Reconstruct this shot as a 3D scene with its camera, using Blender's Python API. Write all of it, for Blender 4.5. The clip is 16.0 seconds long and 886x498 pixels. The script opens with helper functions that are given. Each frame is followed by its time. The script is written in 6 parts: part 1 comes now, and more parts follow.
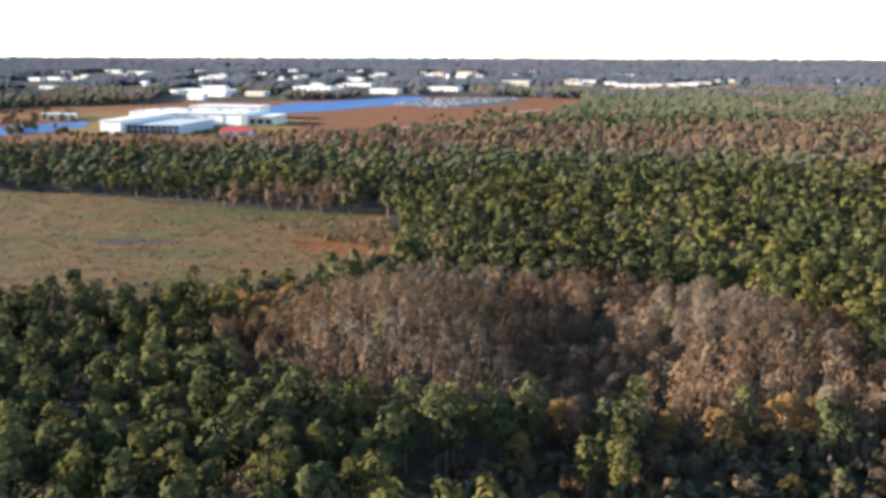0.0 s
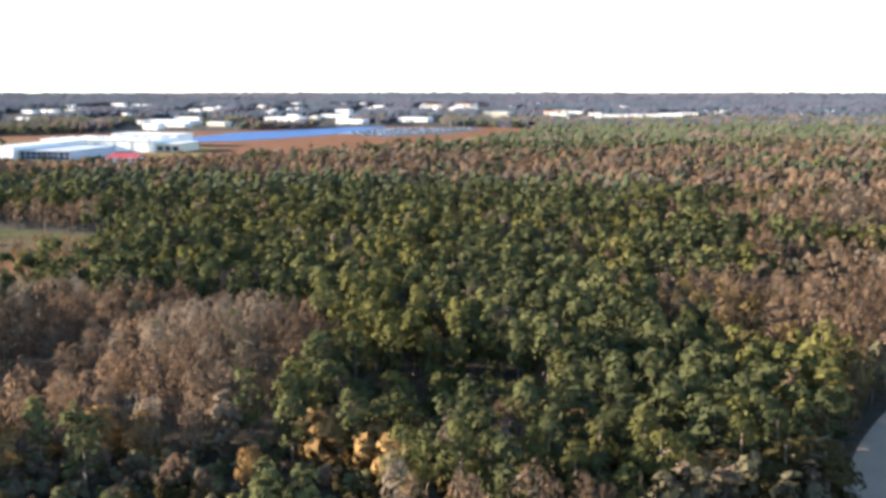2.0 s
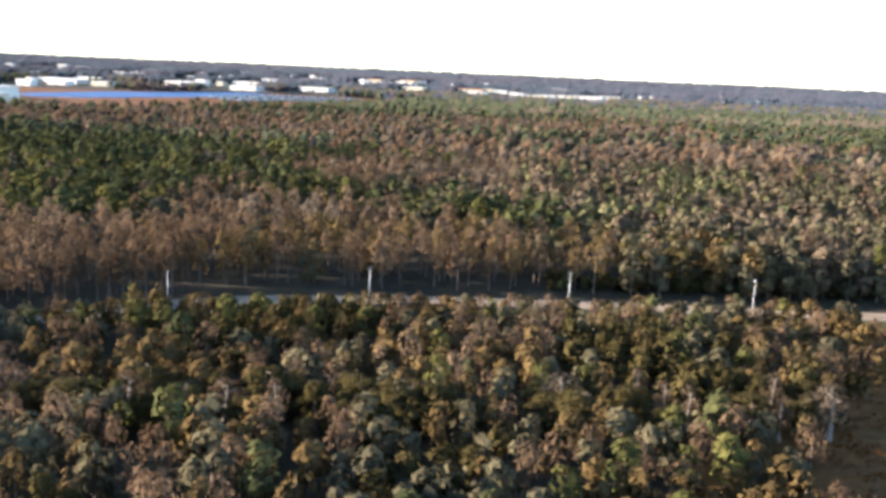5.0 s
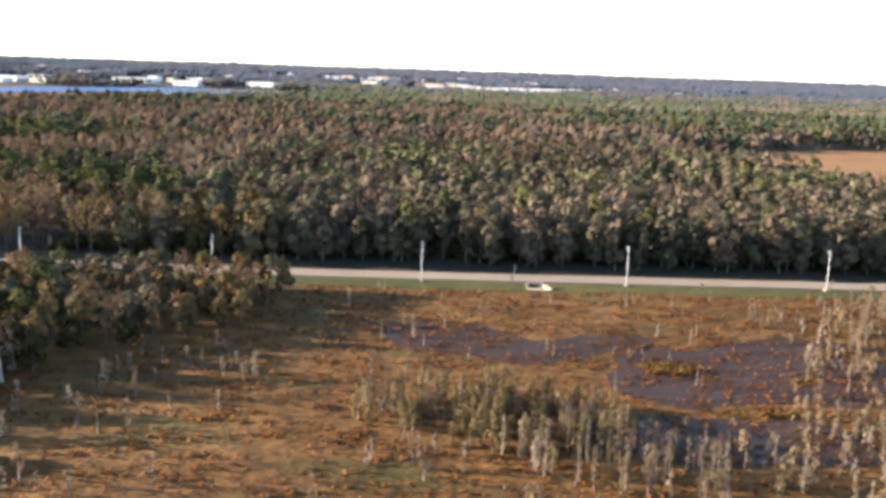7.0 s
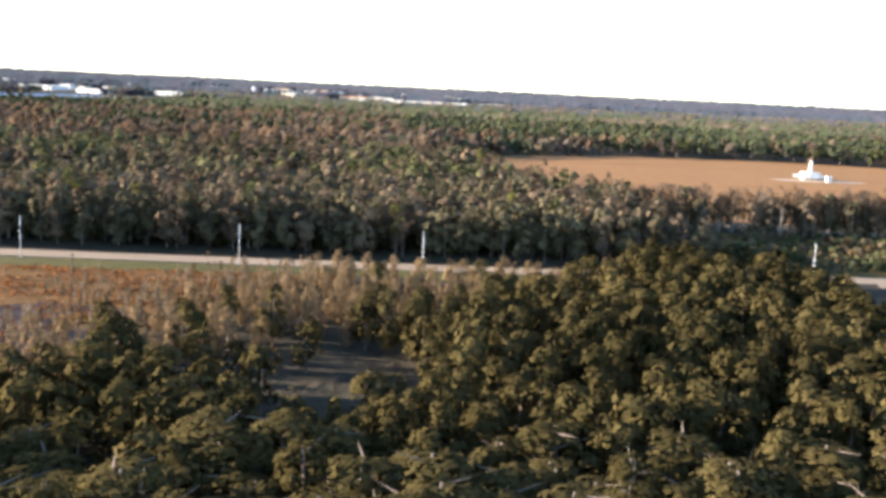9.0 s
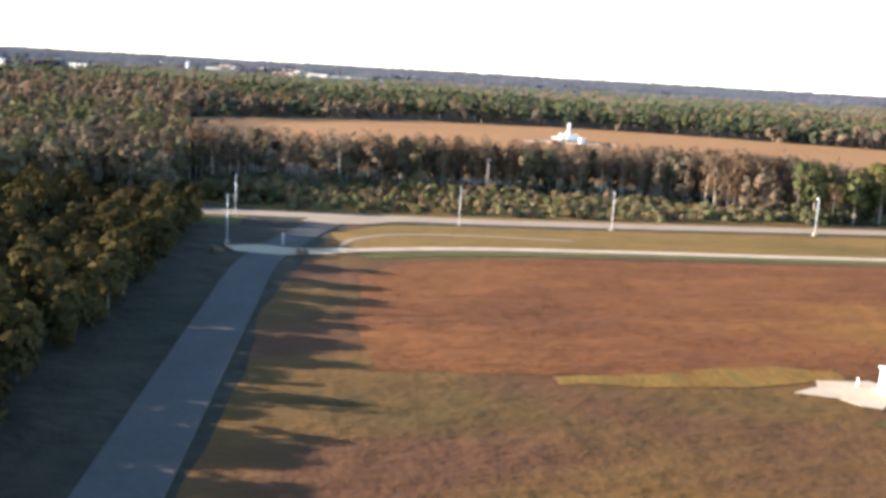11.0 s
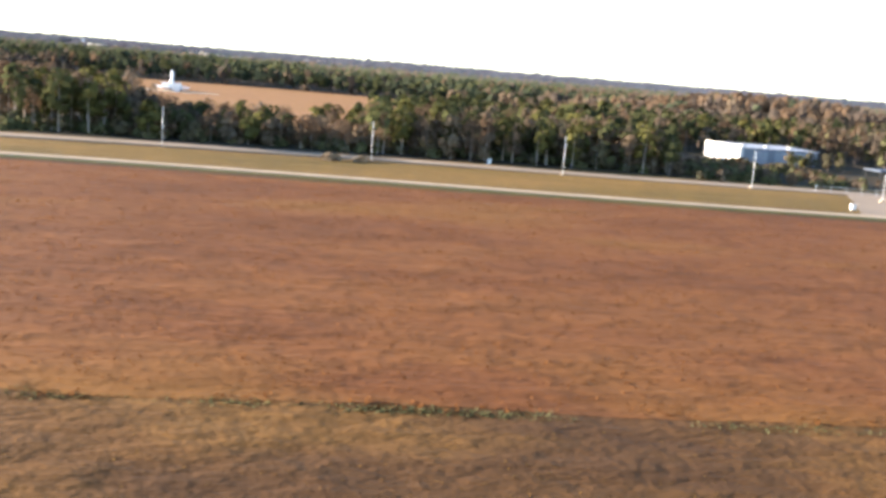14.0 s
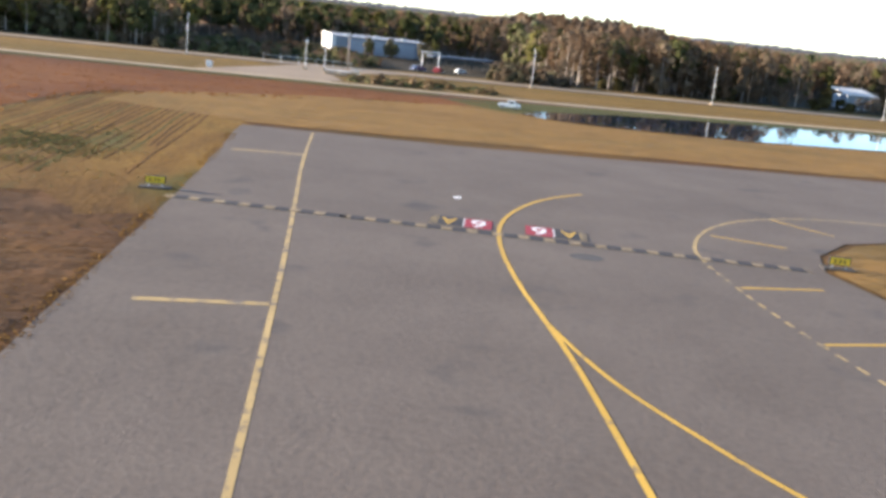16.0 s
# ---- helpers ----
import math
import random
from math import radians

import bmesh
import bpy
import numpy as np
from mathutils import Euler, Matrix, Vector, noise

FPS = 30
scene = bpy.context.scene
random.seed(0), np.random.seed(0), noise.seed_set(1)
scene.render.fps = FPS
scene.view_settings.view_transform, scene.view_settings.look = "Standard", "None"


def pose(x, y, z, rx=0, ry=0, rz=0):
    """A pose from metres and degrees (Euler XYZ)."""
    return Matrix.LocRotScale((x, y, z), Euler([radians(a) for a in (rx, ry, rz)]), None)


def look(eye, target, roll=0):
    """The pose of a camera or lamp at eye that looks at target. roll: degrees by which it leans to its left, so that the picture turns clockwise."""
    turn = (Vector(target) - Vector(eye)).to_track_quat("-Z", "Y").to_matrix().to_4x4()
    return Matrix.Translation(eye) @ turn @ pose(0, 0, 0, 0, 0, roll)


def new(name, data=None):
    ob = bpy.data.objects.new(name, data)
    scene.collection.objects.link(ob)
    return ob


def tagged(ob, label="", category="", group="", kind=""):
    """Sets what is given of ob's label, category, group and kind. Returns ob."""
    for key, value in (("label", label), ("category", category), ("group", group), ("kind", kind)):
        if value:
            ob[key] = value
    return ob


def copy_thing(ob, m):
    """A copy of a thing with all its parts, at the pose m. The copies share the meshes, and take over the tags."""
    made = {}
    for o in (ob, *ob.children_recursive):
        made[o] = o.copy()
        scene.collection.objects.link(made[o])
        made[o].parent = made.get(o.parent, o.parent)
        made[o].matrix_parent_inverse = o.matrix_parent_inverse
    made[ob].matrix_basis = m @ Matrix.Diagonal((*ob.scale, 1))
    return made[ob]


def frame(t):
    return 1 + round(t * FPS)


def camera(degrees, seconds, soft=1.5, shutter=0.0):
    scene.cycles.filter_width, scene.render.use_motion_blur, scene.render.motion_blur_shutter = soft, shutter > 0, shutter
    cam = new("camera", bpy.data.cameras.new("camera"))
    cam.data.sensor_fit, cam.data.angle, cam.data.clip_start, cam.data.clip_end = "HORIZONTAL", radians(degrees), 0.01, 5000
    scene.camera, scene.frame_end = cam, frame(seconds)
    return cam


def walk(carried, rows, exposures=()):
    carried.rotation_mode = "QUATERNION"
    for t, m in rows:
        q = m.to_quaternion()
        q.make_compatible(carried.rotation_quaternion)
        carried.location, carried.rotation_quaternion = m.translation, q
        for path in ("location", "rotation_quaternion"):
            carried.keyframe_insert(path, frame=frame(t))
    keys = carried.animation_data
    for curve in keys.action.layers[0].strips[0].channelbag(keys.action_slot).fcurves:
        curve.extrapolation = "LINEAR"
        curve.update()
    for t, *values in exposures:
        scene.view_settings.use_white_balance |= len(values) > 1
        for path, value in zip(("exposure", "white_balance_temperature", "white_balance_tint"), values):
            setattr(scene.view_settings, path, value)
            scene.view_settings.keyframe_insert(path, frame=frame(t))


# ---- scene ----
# ---- camera: a steady descent beside the field, looking out across it ----
cam = camera(49.6, 16.0, soft=3.7)
PATH = [
    (0, (0.472, 0.766, 40.141), (0.7092, 2.7093, 39.7345), 0.30),
    (0.5, (18.951, 0.610, 38.973), (19.1485, 2.5531, 38.5428), -1.20),
    (1, (37.286, 0.464, 37.838), (37.5051, 2.4187, 37.4755), -0.43),
    (1.5, (55.490, 0.328, 36.735), (55.6687, 2.2889, 36.3840), -0.83),
    (2, (73.573, 0.202, 35.662), (73.7227, 2.1678, 35.3254), 0.07),
    (2.5, (91.547, 0.086, 34.615), (91.7045, 2.0511, 34.2805), 0.58),
    (3, (109.425, -0.021, 33.593), (109.5062, 1.9423, 33.2200), -0.06),
    (3.5, (127.217, -0.118, 32.594), (127.3766, 1.8427, 32.2313), 1.96),
    (4, (144.936, -0.205, 31.615), (145.1453, 1.7523, 31.2583), 3.61),
    (4.2, (152.006, -0.237, 31.228), (152.1903, 1.7190, 30.8513), 3.14),
    (6.5, (232.835, -0.491, 26.942), (232.9574, 1.4719, 26.5813), 2.24),
    (7, (250.358, -0.519, 26.037), (250.4619, 1.4425, 25.6618), 1.96),
    (7.5, (267.889, -0.537, 25.135), (267.9593, 1.4231, 24.7456), 2.30),
    (8, (285.439, -0.546, 24.236), (285.5275, 1.4145, 23.8479), 1.86),
    (8.2, (292.468, -0.546, 23.876), (292.5850, 1.4153, 23.5031), 1.98),
    (10.3, (366.759, -0.457, 20.058), (366.9276, 1.5109, 19.7431), 3.61),
    (10.5, (373.899, -0.439, 19.687), (374.0815, 1.5280, 19.3773), 3.80),
    (11, (391.814, -0.389, 18.752), (391.9802, 1.5703, 18.3842), 3.37),
    (11.5, (409.830, -0.328, 17.802), (409.9898, 1.6290, 17.4219), 4.50),
    (12, (427.960, -0.258, 16.836), (428.1957, 1.6971, 16.4849), 6.14),
    (12.5, (446.215, -0.177, 15.852), (446.4112, 1.7835, 15.5103), 4.69),
    (13, (464.606, -0.087, 14.846), (464.8165, 1.8733, 14.5123), 4.75),
    (13.5, (483.146, 0.013, 13.818), (483.3796, 1.9685, 13.4719), 4.75),
    (14, (501.846, 0.122, 12.764), (502.0493, 2.0766, 12.3911), 4.74),
    (14.5, (520.717, 0.242, 11.682), (520.8986, 2.1968, 11.3017), 3.78),
    (15, (539.771, 0.371, 10.570), (539.9439, 2.3295, 10.2029), 4.46),
    (15.4, (555.155, 0.482, 9.658), (555.3965, 2.4065, 9.1712), 6.46),
    (15.5, (559.021, 0.510, 9.427), (559.2195, 2.4371, 8.9285), 6.20),
    (15.7, (566.778, 0.569, 8.960), (566.9695, 2.4965, 8.4624), 5.76),
    (16, (578.477, 0.659, 8.248), (578.6625, 2.5933, 7.7732), 6.13),
]
walk(cam, [(t, look(eye, target, roll)) for t, eye, target, roll in PATH],
     exposures=[(0.0, 2.2), (1.0, 2.32), (2.5, 2.5), (4.2, 2.38), (8.0, 2.36), (10.5, 2.38), (15.5, 2.35), (16.0, 1.95)])

# ---- sky and sun: clear winter sky, low sun from the side ----
SUN_ELEVATION, SUN_SIDE = 11.8, 9.0
world = bpy.data.worlds.new("clear_sky")
scene.world = world
world.use_nodes = True
wn, wl = world.node_tree.nodes, world.node_tree.links
sky = wn.new("ShaderNodeTexSky")
sky.sky_type, sky.sun_disc = "NISHITA", False
sky.sun_elevation, sky.sun_rotation = radians(SUN_ELEVATION), radians(-90 + SUN_SIDE)
sky.air_density, sky.dust_density, sky.ozone_density = 0.65, 0.0, 1.6
wl.new(sky.outputs[0], wn["Background"].inputs[0])
wn["Background"].inputs[1].default_value = 0.115
sun = new("sun", bpy.data.lights.new("sun", "SUN"))
sun.data.energy, sun.data.angle, sun.data.color = 5.0, radians(0.5), (1.0, 0.88, 0.76)
sx = math.cos(radians(SUN_ELEVATION))
sun.matrix_world = look((-100 * sx * math.cos(radians(SUN_SIDE)), 100 * sx * math.sin(radians(SUN_SIDE)),
                         100 * math.sin(radians(SUN_ELEVATION))), (0, 0, 0))

# ---- materials ----
def nodes_of(name):
    m = bpy.data.materials.new(name)
    m.use_nodes = True
    nt = m.node_tree
    return m, nt, nt.nodes, nt.links, nt.nodes["Principled BSDF"]


def noise_node(nt, vec, scale, detail=4.0, rough=0.6):
    n = nt.nodes.new("ShaderNodeTexNoise")
    n.inputs["Scale"].default_value, n.inputs["Detail"].default_value = scale, detail
    n.inputs["Roughness"].default_value = rough
    nt.links.new(vec, n.inputs["Vector"])
    return n.outputs["Fac"]


def ramp_node(nt, fac, stops):
    r = nt.nodes.new("ShaderNodeValToRGB")
    el = r.color_ramp.elements
    while len(el) < len(stops):
        el.new(0.5)
    for e, (p, c) in zip(el, stops):
        e.position, e.color = p, (*c, 1)
    nt.links.new(fac, r.inputs[0])
    return r.outputs[0]


def mixed(nt, fac, a, b, mode="MIX"):
    x = nt.nodes.new("ShaderNodeMix")
    x.data_type, x.blend_type = "RGBA", mode
    for sock, v in ((x.inputs[0], fac), (x.inputs[6], a), (x.inputs[7], b)):
        if hasattr(v, "links"):
            nt.links.new(v, sock)
        else:
            sock.default_value = v if isinstance(v, (int, float)) else (*v, 1)
    return x.outputs[2]


def ground_mat(name, large, small, big_scale, fine_scale, rough=0.95, bump=0.3, stretch=(1, 1, 1), third=None, merge=None):
    """Two scales of colour: broad patches from the stops in large, fine grain multiplied from small."""
    m, nt, N, L, bs = nodes_of(name)
    tc = N.new("ShaderNodeTexCoord")
    mp = N.new("ShaderNodeMapping")
    mp.inputs["Scale"].default_value = stretch
    L.new(tc.outputs["Object"], mp.inputs[0])
    broad = ramp_node(nt, noise_node(nt, mp.outputs[0], big_scale, 6, 0.62), large)
    fine_f = noise_node(nt, mp.outputs[0], fine_scale, 5, 0.7)
    fine = ramp_node(nt, fine_f, small)
    col = mixed(nt, 1.0, broad, fine, "MULTIPLY")
    if third:
        mask = ramp_node(nt, noise_node(nt, mp.outputs[0], third[0], 3, 0.5), [(third[1], (0, 0, 0)), (third[2], (1, 1, 1))])
        col = mixed(nt, mask, col, third[3])
    if merge:
        # the grass changes raggedly along one axis: wholly at merge[1], not at all at merge[2]
        axes, way, ragged = N.new("ShaderNodeSeparateXYZ"), N.new("ShaderNodeMapRange"), N.new("ShaderNodeMath")
        L.new(tc.outputs["Object"], axes.inputs[0])
        ragged.operation = "MULTIPLY_ADD"
        L.new(noise_node(nt, tc.outputs["Object"], 0.32, 5, 0.65), ragged.inputs[0])
        ragged.inputs[1].default_value = -14.0
        L.new(axes.outputs[merge[0]], ragged.inputs[2])
        L.new(ragged.outputs[0], way.inputs[0])
        way.inputs[1].default_value, way.inputs[2].default_value, way.inputs[3].default_value, way.inputs[4].default_value = merge[1] - 7, merge[2] - 7, 1.0, 0.0
        col = mixed(nt, way.outputs[0], col, merge[3], "MULTIPLY")
    L.new(col, bs.inputs["Base Color"])
    bs.inputs["Roughness"].default_value = rough
    bs.inputs["Specular IOR Level"].default_value = 0.15
    bp = N.new("ShaderNodeBump")
    bp.inputs["Strength"].default_value, bp.inputs["Distance"].default_value = bump, 0.4
    L.new(fine_f, bp.inputs["Height"])
    mound = N.new("ShaderNodeBump")
    mound.inputs["Strength"].default_value, mound.inputs["Distance"].default_value = (min(1.0, bump * 1.2) if bump > 0.25 else 0.02), 1.2
    L.new(noise_node(nt, mp.outputs[0], fine_scale * 0.22, 4, 0.6), mound.inputs["Height"])
    L.new(mound.outputs[0], bp.inputs["Normal"])
    L.new(bp.outputs[0], bs.inputs["Normal"])
    return m


def plain_mat(name, col, rough=0.6, metal=0.0, var=0.12, scale=1.5, bump=0.05):
    m, nt, N, L, bs = nodes_of(name)
    tc = N.new("ShaderNodeTexCoord")
    f = noise_node(nt, tc.outputs["Object"], scale, 6, 0.65)
    f2 = noise_node(nt, tc.outputs["Object"], scale * 9, 3, 0.6)
    lo, hi = 1 - var, 1 + var
    c1 = ramp_node(nt, f, [(0.3, tuple(min(1, c * lo) for c in col)), (0.7, tuple(min(1, c * hi) for c in col))])
    c2 = ramp_node(nt, f2, [(0.25, (0.88, 0.88, 0.88)), (0.7, (1, 1, 1))])
    L.new(mixed(nt, 1.0, c1, c2, "MULTIPLY"), bs.inputs["Base Color"])
    bs.inputs["Roughness"].default_value, bs.inputs["Metallic"].default_value = rough, metal
    bp = N.new("ShaderNodeBump")
    bp.inputs["Strength"].default_value, bp.inputs["Distance"].default_value = bump, 0.05
    L.new(f2, bp.inputs["Height"])
    L.new(bp.outputs[0], bs.inputs["Normal"])
    return m


def leaf_mat(name, a, b, c, through_part=0.22, patch=0.035, fine=3.2):
    """Foliage: each tree has its own tone from a to c; leaf clumps vary a little within it, and fine sprays break up each clump."""
    m, nt, N, L, bs = nodes_of(name)
    geo, tree = N.new("ShaderNodeNewGeometry"), N.new("ShaderNodeAttribute")
    tree.attribute_name = "tone"
    own = ramp_node(nt, tree.outputs["Fac"], [(0.05, a), (0.5, b), (0.95, c)])
    clump = ramp_node(nt, geo.outputs["Random Per Island"], [(0.0, (0.88, 0.88, 0.9)), (1.0, (1.12, 1.12, 1.1))])
    f = noise_node(nt, geo.outputs["Position"], patch, 3, 0.55)
    f2 = noise_node(nt, geo.outputs["Position"], fine, 4, 0.7)
    tone = ramp_node(nt, f, [(0.3, (0.82, 0.83, 0.82)), (0.7, (1.16, 1.13, 1.08))])
    grain = ramp_node(nt, f2, [(0.33, (0.78, 0.79, 0.81)), (0.52, (1.0, 1.0, 1.0)), (0.7, (1.18, 1.16, 1.12))])
    col = mixed(nt, 1.0, mixed(nt, 1.0, mixed(nt, 1.0, own, clump, "MULTIPLY"), tone, "MULTIPLY"), grain, "MULTIPLY")
    dif, tra, mix = N.new("ShaderNodeBsdfDiffuse"), N.new("ShaderNodeBsdfTranslucent"), N.new("ShaderNodeMixShader")
    bp = N.new("ShaderNodeBump")
    bp.inputs["Strength"].default_value, bp.inputs["Distance"].default_value = 0.35, 0.10
    L.new(f2, bp.inputs["Height"])
    L.new(bp.outputs[0], dif.inputs["Normal"])
    L.new(col, dif.inputs[0])
    L.new(col, tra.inputs[0])
    mix.inputs[0].default_value = through_part
    L.new(dif.outputs[0], mix.inputs[1])
    L.new(tra.outputs[0], mix.inputs[2])
    L.new(mix.outputs[0], N["Material Output"].inputs[0])
    N.remove(bs)
    return m


def water_mat(name, col, rough=0.08, gloss=0.5, ripple=0.12):
    m, nt, N, L, bs = nodes_of(name)
    tc = N.new("ShaderNodeTexCoord")
    f = noise_node(nt, tc.outputs["Object"], 0.25, 4, 0.6)
    L.new(ramp_node(nt, f, [(0.3, col), (0.7, tuple(c * 1.6 for c in col))]), bs.inputs["Base Color"])
    bs.inputs["Roughness"].default_value = rough
    bs.inputs["Specular IOR Level"].default_value = gloss
    bp = N.new("ShaderNodeBump")
    bp.inputs["Strength"].default_value, bp.inputs["Distance"].default_value = ripple, 0.05
    L.new(noise_node(nt, tc.outputs["Object"], 2.2, 3, 0.6), bp.inputs["Height"])
    L.new(bp.outputs[0], bs.inputs["Normal"])
    return m


SOFT3 = [(0.25, (0.72, 0.72, 0.72)), (0.5, (0.95, 0.95, 0.95)), (0.75, (1.15, 1.13, 1.1))]
MID3 = [(0.27, (0.66, 0.64, 0.62)), (0.5, (0.97, 0.96, 0.95)), (0.74, (1.2, 1.2, 1.18))]
GREY3 = [(0.25, (0.55, 0.55, 0.55)), (0.5, (0.9, 0.9, 0.9)), (0.75, (1.25, 1.2, 1.15))]
M_FLOOR = ground_mat("woodland_floor", [(0.3, (0.028, 0.028, 0.016)), (0.5, (0.055, 0.042, 0.026)), (0.7, (0.034, 0.036, 0.017))],
                     GREY3, 0.02, 0.35, bump=0.8)
M_MEADOW = ground_mat("meadow_grass", [(0.34, (0.064, 0.070, 0.019)), (0.45, (0.098, 0.074, 0.024)), (0.55, (0.138, 0.076, 0.030)), (0.66, (0.078, 0.074, 0.021))],
                      GREY3, 0.035, 0.9, bump=0.6, stretch=(0.5, 1, 1), third=(0.06, 0.60, 0.70, (0.15, 0.065, 0.03)))
M_MARSH = ground_mat("marsh_grass", [(0.300, (0.0880, 0.0656, 0.0176)), (0.450, (0.1480, 0.0680, 0.0192)), (0.580, (0.1920, 0.0944, 0.0272)), (0.720, (0.0960, 0.0736, 0.0208))],
                     GREY3, 0.10, 1.1, bump=0.7, stretch=(0.5, 1, 1))
M_RUST = ground_mat("rust_grass", [(0.320, (0.118, 0.043, 0.013)), (0.450, (0.150, 0.053, 0.015)), (0.560, (0.180, 0.067, 0.018)), (0.700, (0.134, 0.050, 0.014))],
                    MID3, 0.09, 1.5, bump=0.3, stretch=(0.42, 1, 1), third=(0.045, 0.57, 0.72, (0.195, 0.085, 0.016)))
M_FIELD = ground_mat("straw_field", [(0.3, (0.240, 0.112, 0.040)), (0.5, (0.305, 0.150, 0.056)), (0.7, (0.270, 0.142, 0.050))],
                     SOFT3, 0.03, 0.8, bump=0.3, stretch=(0.4, 1, 1))
M_MOWN = ground_mat("mown_grass", [(0.300, (0.0804, 0.0476, 0.0123)), (0.500, (0.1164, 0.0599, 0.0148)), (0.680, (0.1410, 0.0681, 0.0172))],
                    SOFT3, 0.09, 1.5, bump=0.3, stretch=(0.6, 1, 1), third=(0.075, 0.46, 0.62, (0.095, 0.040, 0.016)))
M_STUBBLE = ground_mat("golden_stubble", [(0.300, (0.084, 0.039, 0.011)), (0.450, (0.124, 0.056, 0.015)), (0.570, (0.160, 0.076, 0.019)), (0.720, (0.104, 0.048, 0.012))],
                       MID3, 0.15, 1.8, bump=0.36, stretch=(0.5, 1, 1), third=(0.10, 0.46, 0.66, (0.074, 0.034, 0.012)), merge=(0, 561.0, 549.0, (0.80, 0.77, 0.80)))
M_ROWS = ground_mat("mown_row_grass", [(0.300, (0.130, 0.066, 0.014)), (0.450, (0.178, 0.092, 0.018)), (0.570, (0.212, 0.114, 0.023)), (0.700, (0.142, 0.082, 0.017))],
                    MID3, 0.17, 2.4, bump=0.24, stretch=(1.6, 0.4, 1), third=(0.16, 0.54, 0.70, (0.104, 0.086, 0.020)), merge=(1, 36.0, 46.0, (0.64, 0.59, 0.62)))
M_VERGE = ground_mat("verge_grass", [(0.3, (0.1278, 0.0849, 0.0209)), (0.5, (0.1836, 0.1078, 0.0275)), (0.7, (0.2381, 0.1296, 0.0352))],
                     SOFT3, 0.08, 1.8, bump=0.4, stretch=(0.35, 1, 1))
M_GREEN = ground_mat("short_green_grass", [(0.3, (0.062, 0.066, 0.018)), (0.5, (0.088, 0.08, 0.022)), (0.7, (0.125, 0.092, 0.028))],
                     SOFT3, 0.12, 1.8, bump=0.3, stretch=(0.35, 1, 1))
M_GOLD = ground_mat("dry_gold_grass", [(0.300, (0.195, 0.105, 0.032)), (0.500, (0.245, 0.135, 0.040)), (0.700, (0.180, 0.108, 0.034))],
                    SOFT3, 0.12, 1.6, bump=0.4, stretch=(0.35, 1, 1))
M_TRACK = ground_mat("cream_gravel", [(0.300, (0.40, 0.295, 0.19)), (0.700, (0.52, 0.39, 0.26))], [(0.3, (0.8, 0.8, 0.8)), (0.7, (1.08, 1.08, 1.08))],
                     0.25, 3.0, rough=0.9, bump=0.15)
M_ROAD = ground_mat("pale_road", [(0.300, (0.280, 0.208, 0.142)), (0.700, (0.355, 0.266, 0.184))], [(0.3, (0.85, 0.85, 0.85)), (0.7, (1.05, 1.05, 1.05))],
                    0.15, 3.0, rough=0.85, bump=0.1)
M_SIDE_ROAD = ground_mat("side_road_asphalt", [(0.3, (0.066, 0.058, 0.051)), (0.7, (0.092, 0.081, 0.072))], [(0.3, (0.8, 0.8, 0.8)), (0.7, (1.1, 1.1, 1.1))],
                         0.2, 3.0, rough=0.85, bump=0.1)
M_CONCRETE = ground_mat("light_concrete", [(0.3, (0.44, 0.335, 0.225)), (0.7, (0.56, 0.435, 0.305))], [(0.3, (0.85, 0.85, 0.85)), (0.7, (1.05, 1.05, 1.05))],
                        0.4, 4.0, rough=0.8, bump=0.1)
M_TAXI = ground_mat("taxiway_asphalt", [(0.3, (0.130, 0.101, 0.080)), (0.5, (0.150, 0.118, 0.094)), (0.7, (0.172, 0.136, 0.108))],
                    [(0.25, (0.8, 0.8, 0.8)), (0.5, (1, 1, 1)), (0.75, (1.1, 1.1, 1.1))], 0.16, 5.0, rough=0.8, bump=0.12,
                    third=(0.35, 0.62, 0.80, (0.082, 0.072, 0.066)))
# the sky's blue reflection is put into the base colour; gloss kept low
M_SKYTINT_WATER = water_mat("lake_water", (0.028, 0.075, 0.185), 0.5, 0.15)
M_POND = water_mat("pond_water", (0.012, 0.018, 0.03), 0.03, 0.5, 0.004)
M_MARSHWATER = water_mat("marsh_water", (0.042, 0.024, 0.015), 0.45, 0.05)
M_PINE = [leaf_mat("pine_needles", (0.076, 0.074, 0.028), (0.097, 0.092, 0.032), (0.124, 0.113, 0.038), 0.25),
          leaf_mat("pine_needles_dark", (0.056, 0.061, 0.029), (0.072, 0.076, 0.034), (0.094, 0.095, 0.040), 0.25)]
M_BARE = [leaf_mat("bare_twigs_brown", (0.124, 0.080, 0.050), (0.158, 0.103, 0.065), (0.200, 0.134, 0.087), 0.35),
          leaf_mat("bare_twigs_grey", (0.122, 0.091, 0.064), (0.156, 0.117, 0.084), (0.196, 0.150, 0.110), 0.35)]
M_OLIVE = [leaf_mat("olive_leaves", (0.090, 0.078, 0.048), (0.118, 0.101, 0.060), (0.150, 0.126, 0.074), 0.22),
           leaf_mat("brown_leaves", (0.116, 0.085, 0.058), (0.148, 0.110, 0.074), (0.186, 0.140, 0.094), 0.22)]
M_ORANGE = [leaf_mat("amber_leaves", (0.180, 0.110, 0.045), (0.260, 0.155, 0.062), (0.330, 0.205, 0.085), 0.25)]
M_SHRUB = [leaf_mat("shrub_leaves", (0.080, 0.084, 0.040), (0.126, 0.122, 0.058), (0.180, 0.160, 0.080), 0.2)]
M_PALEREED = [leaf_mat("pale_reeds", (0.160, 0.118, 0.078), (0.235, 0.180, 0.122), (0.320, 0.250, 0.172), 0.3)]
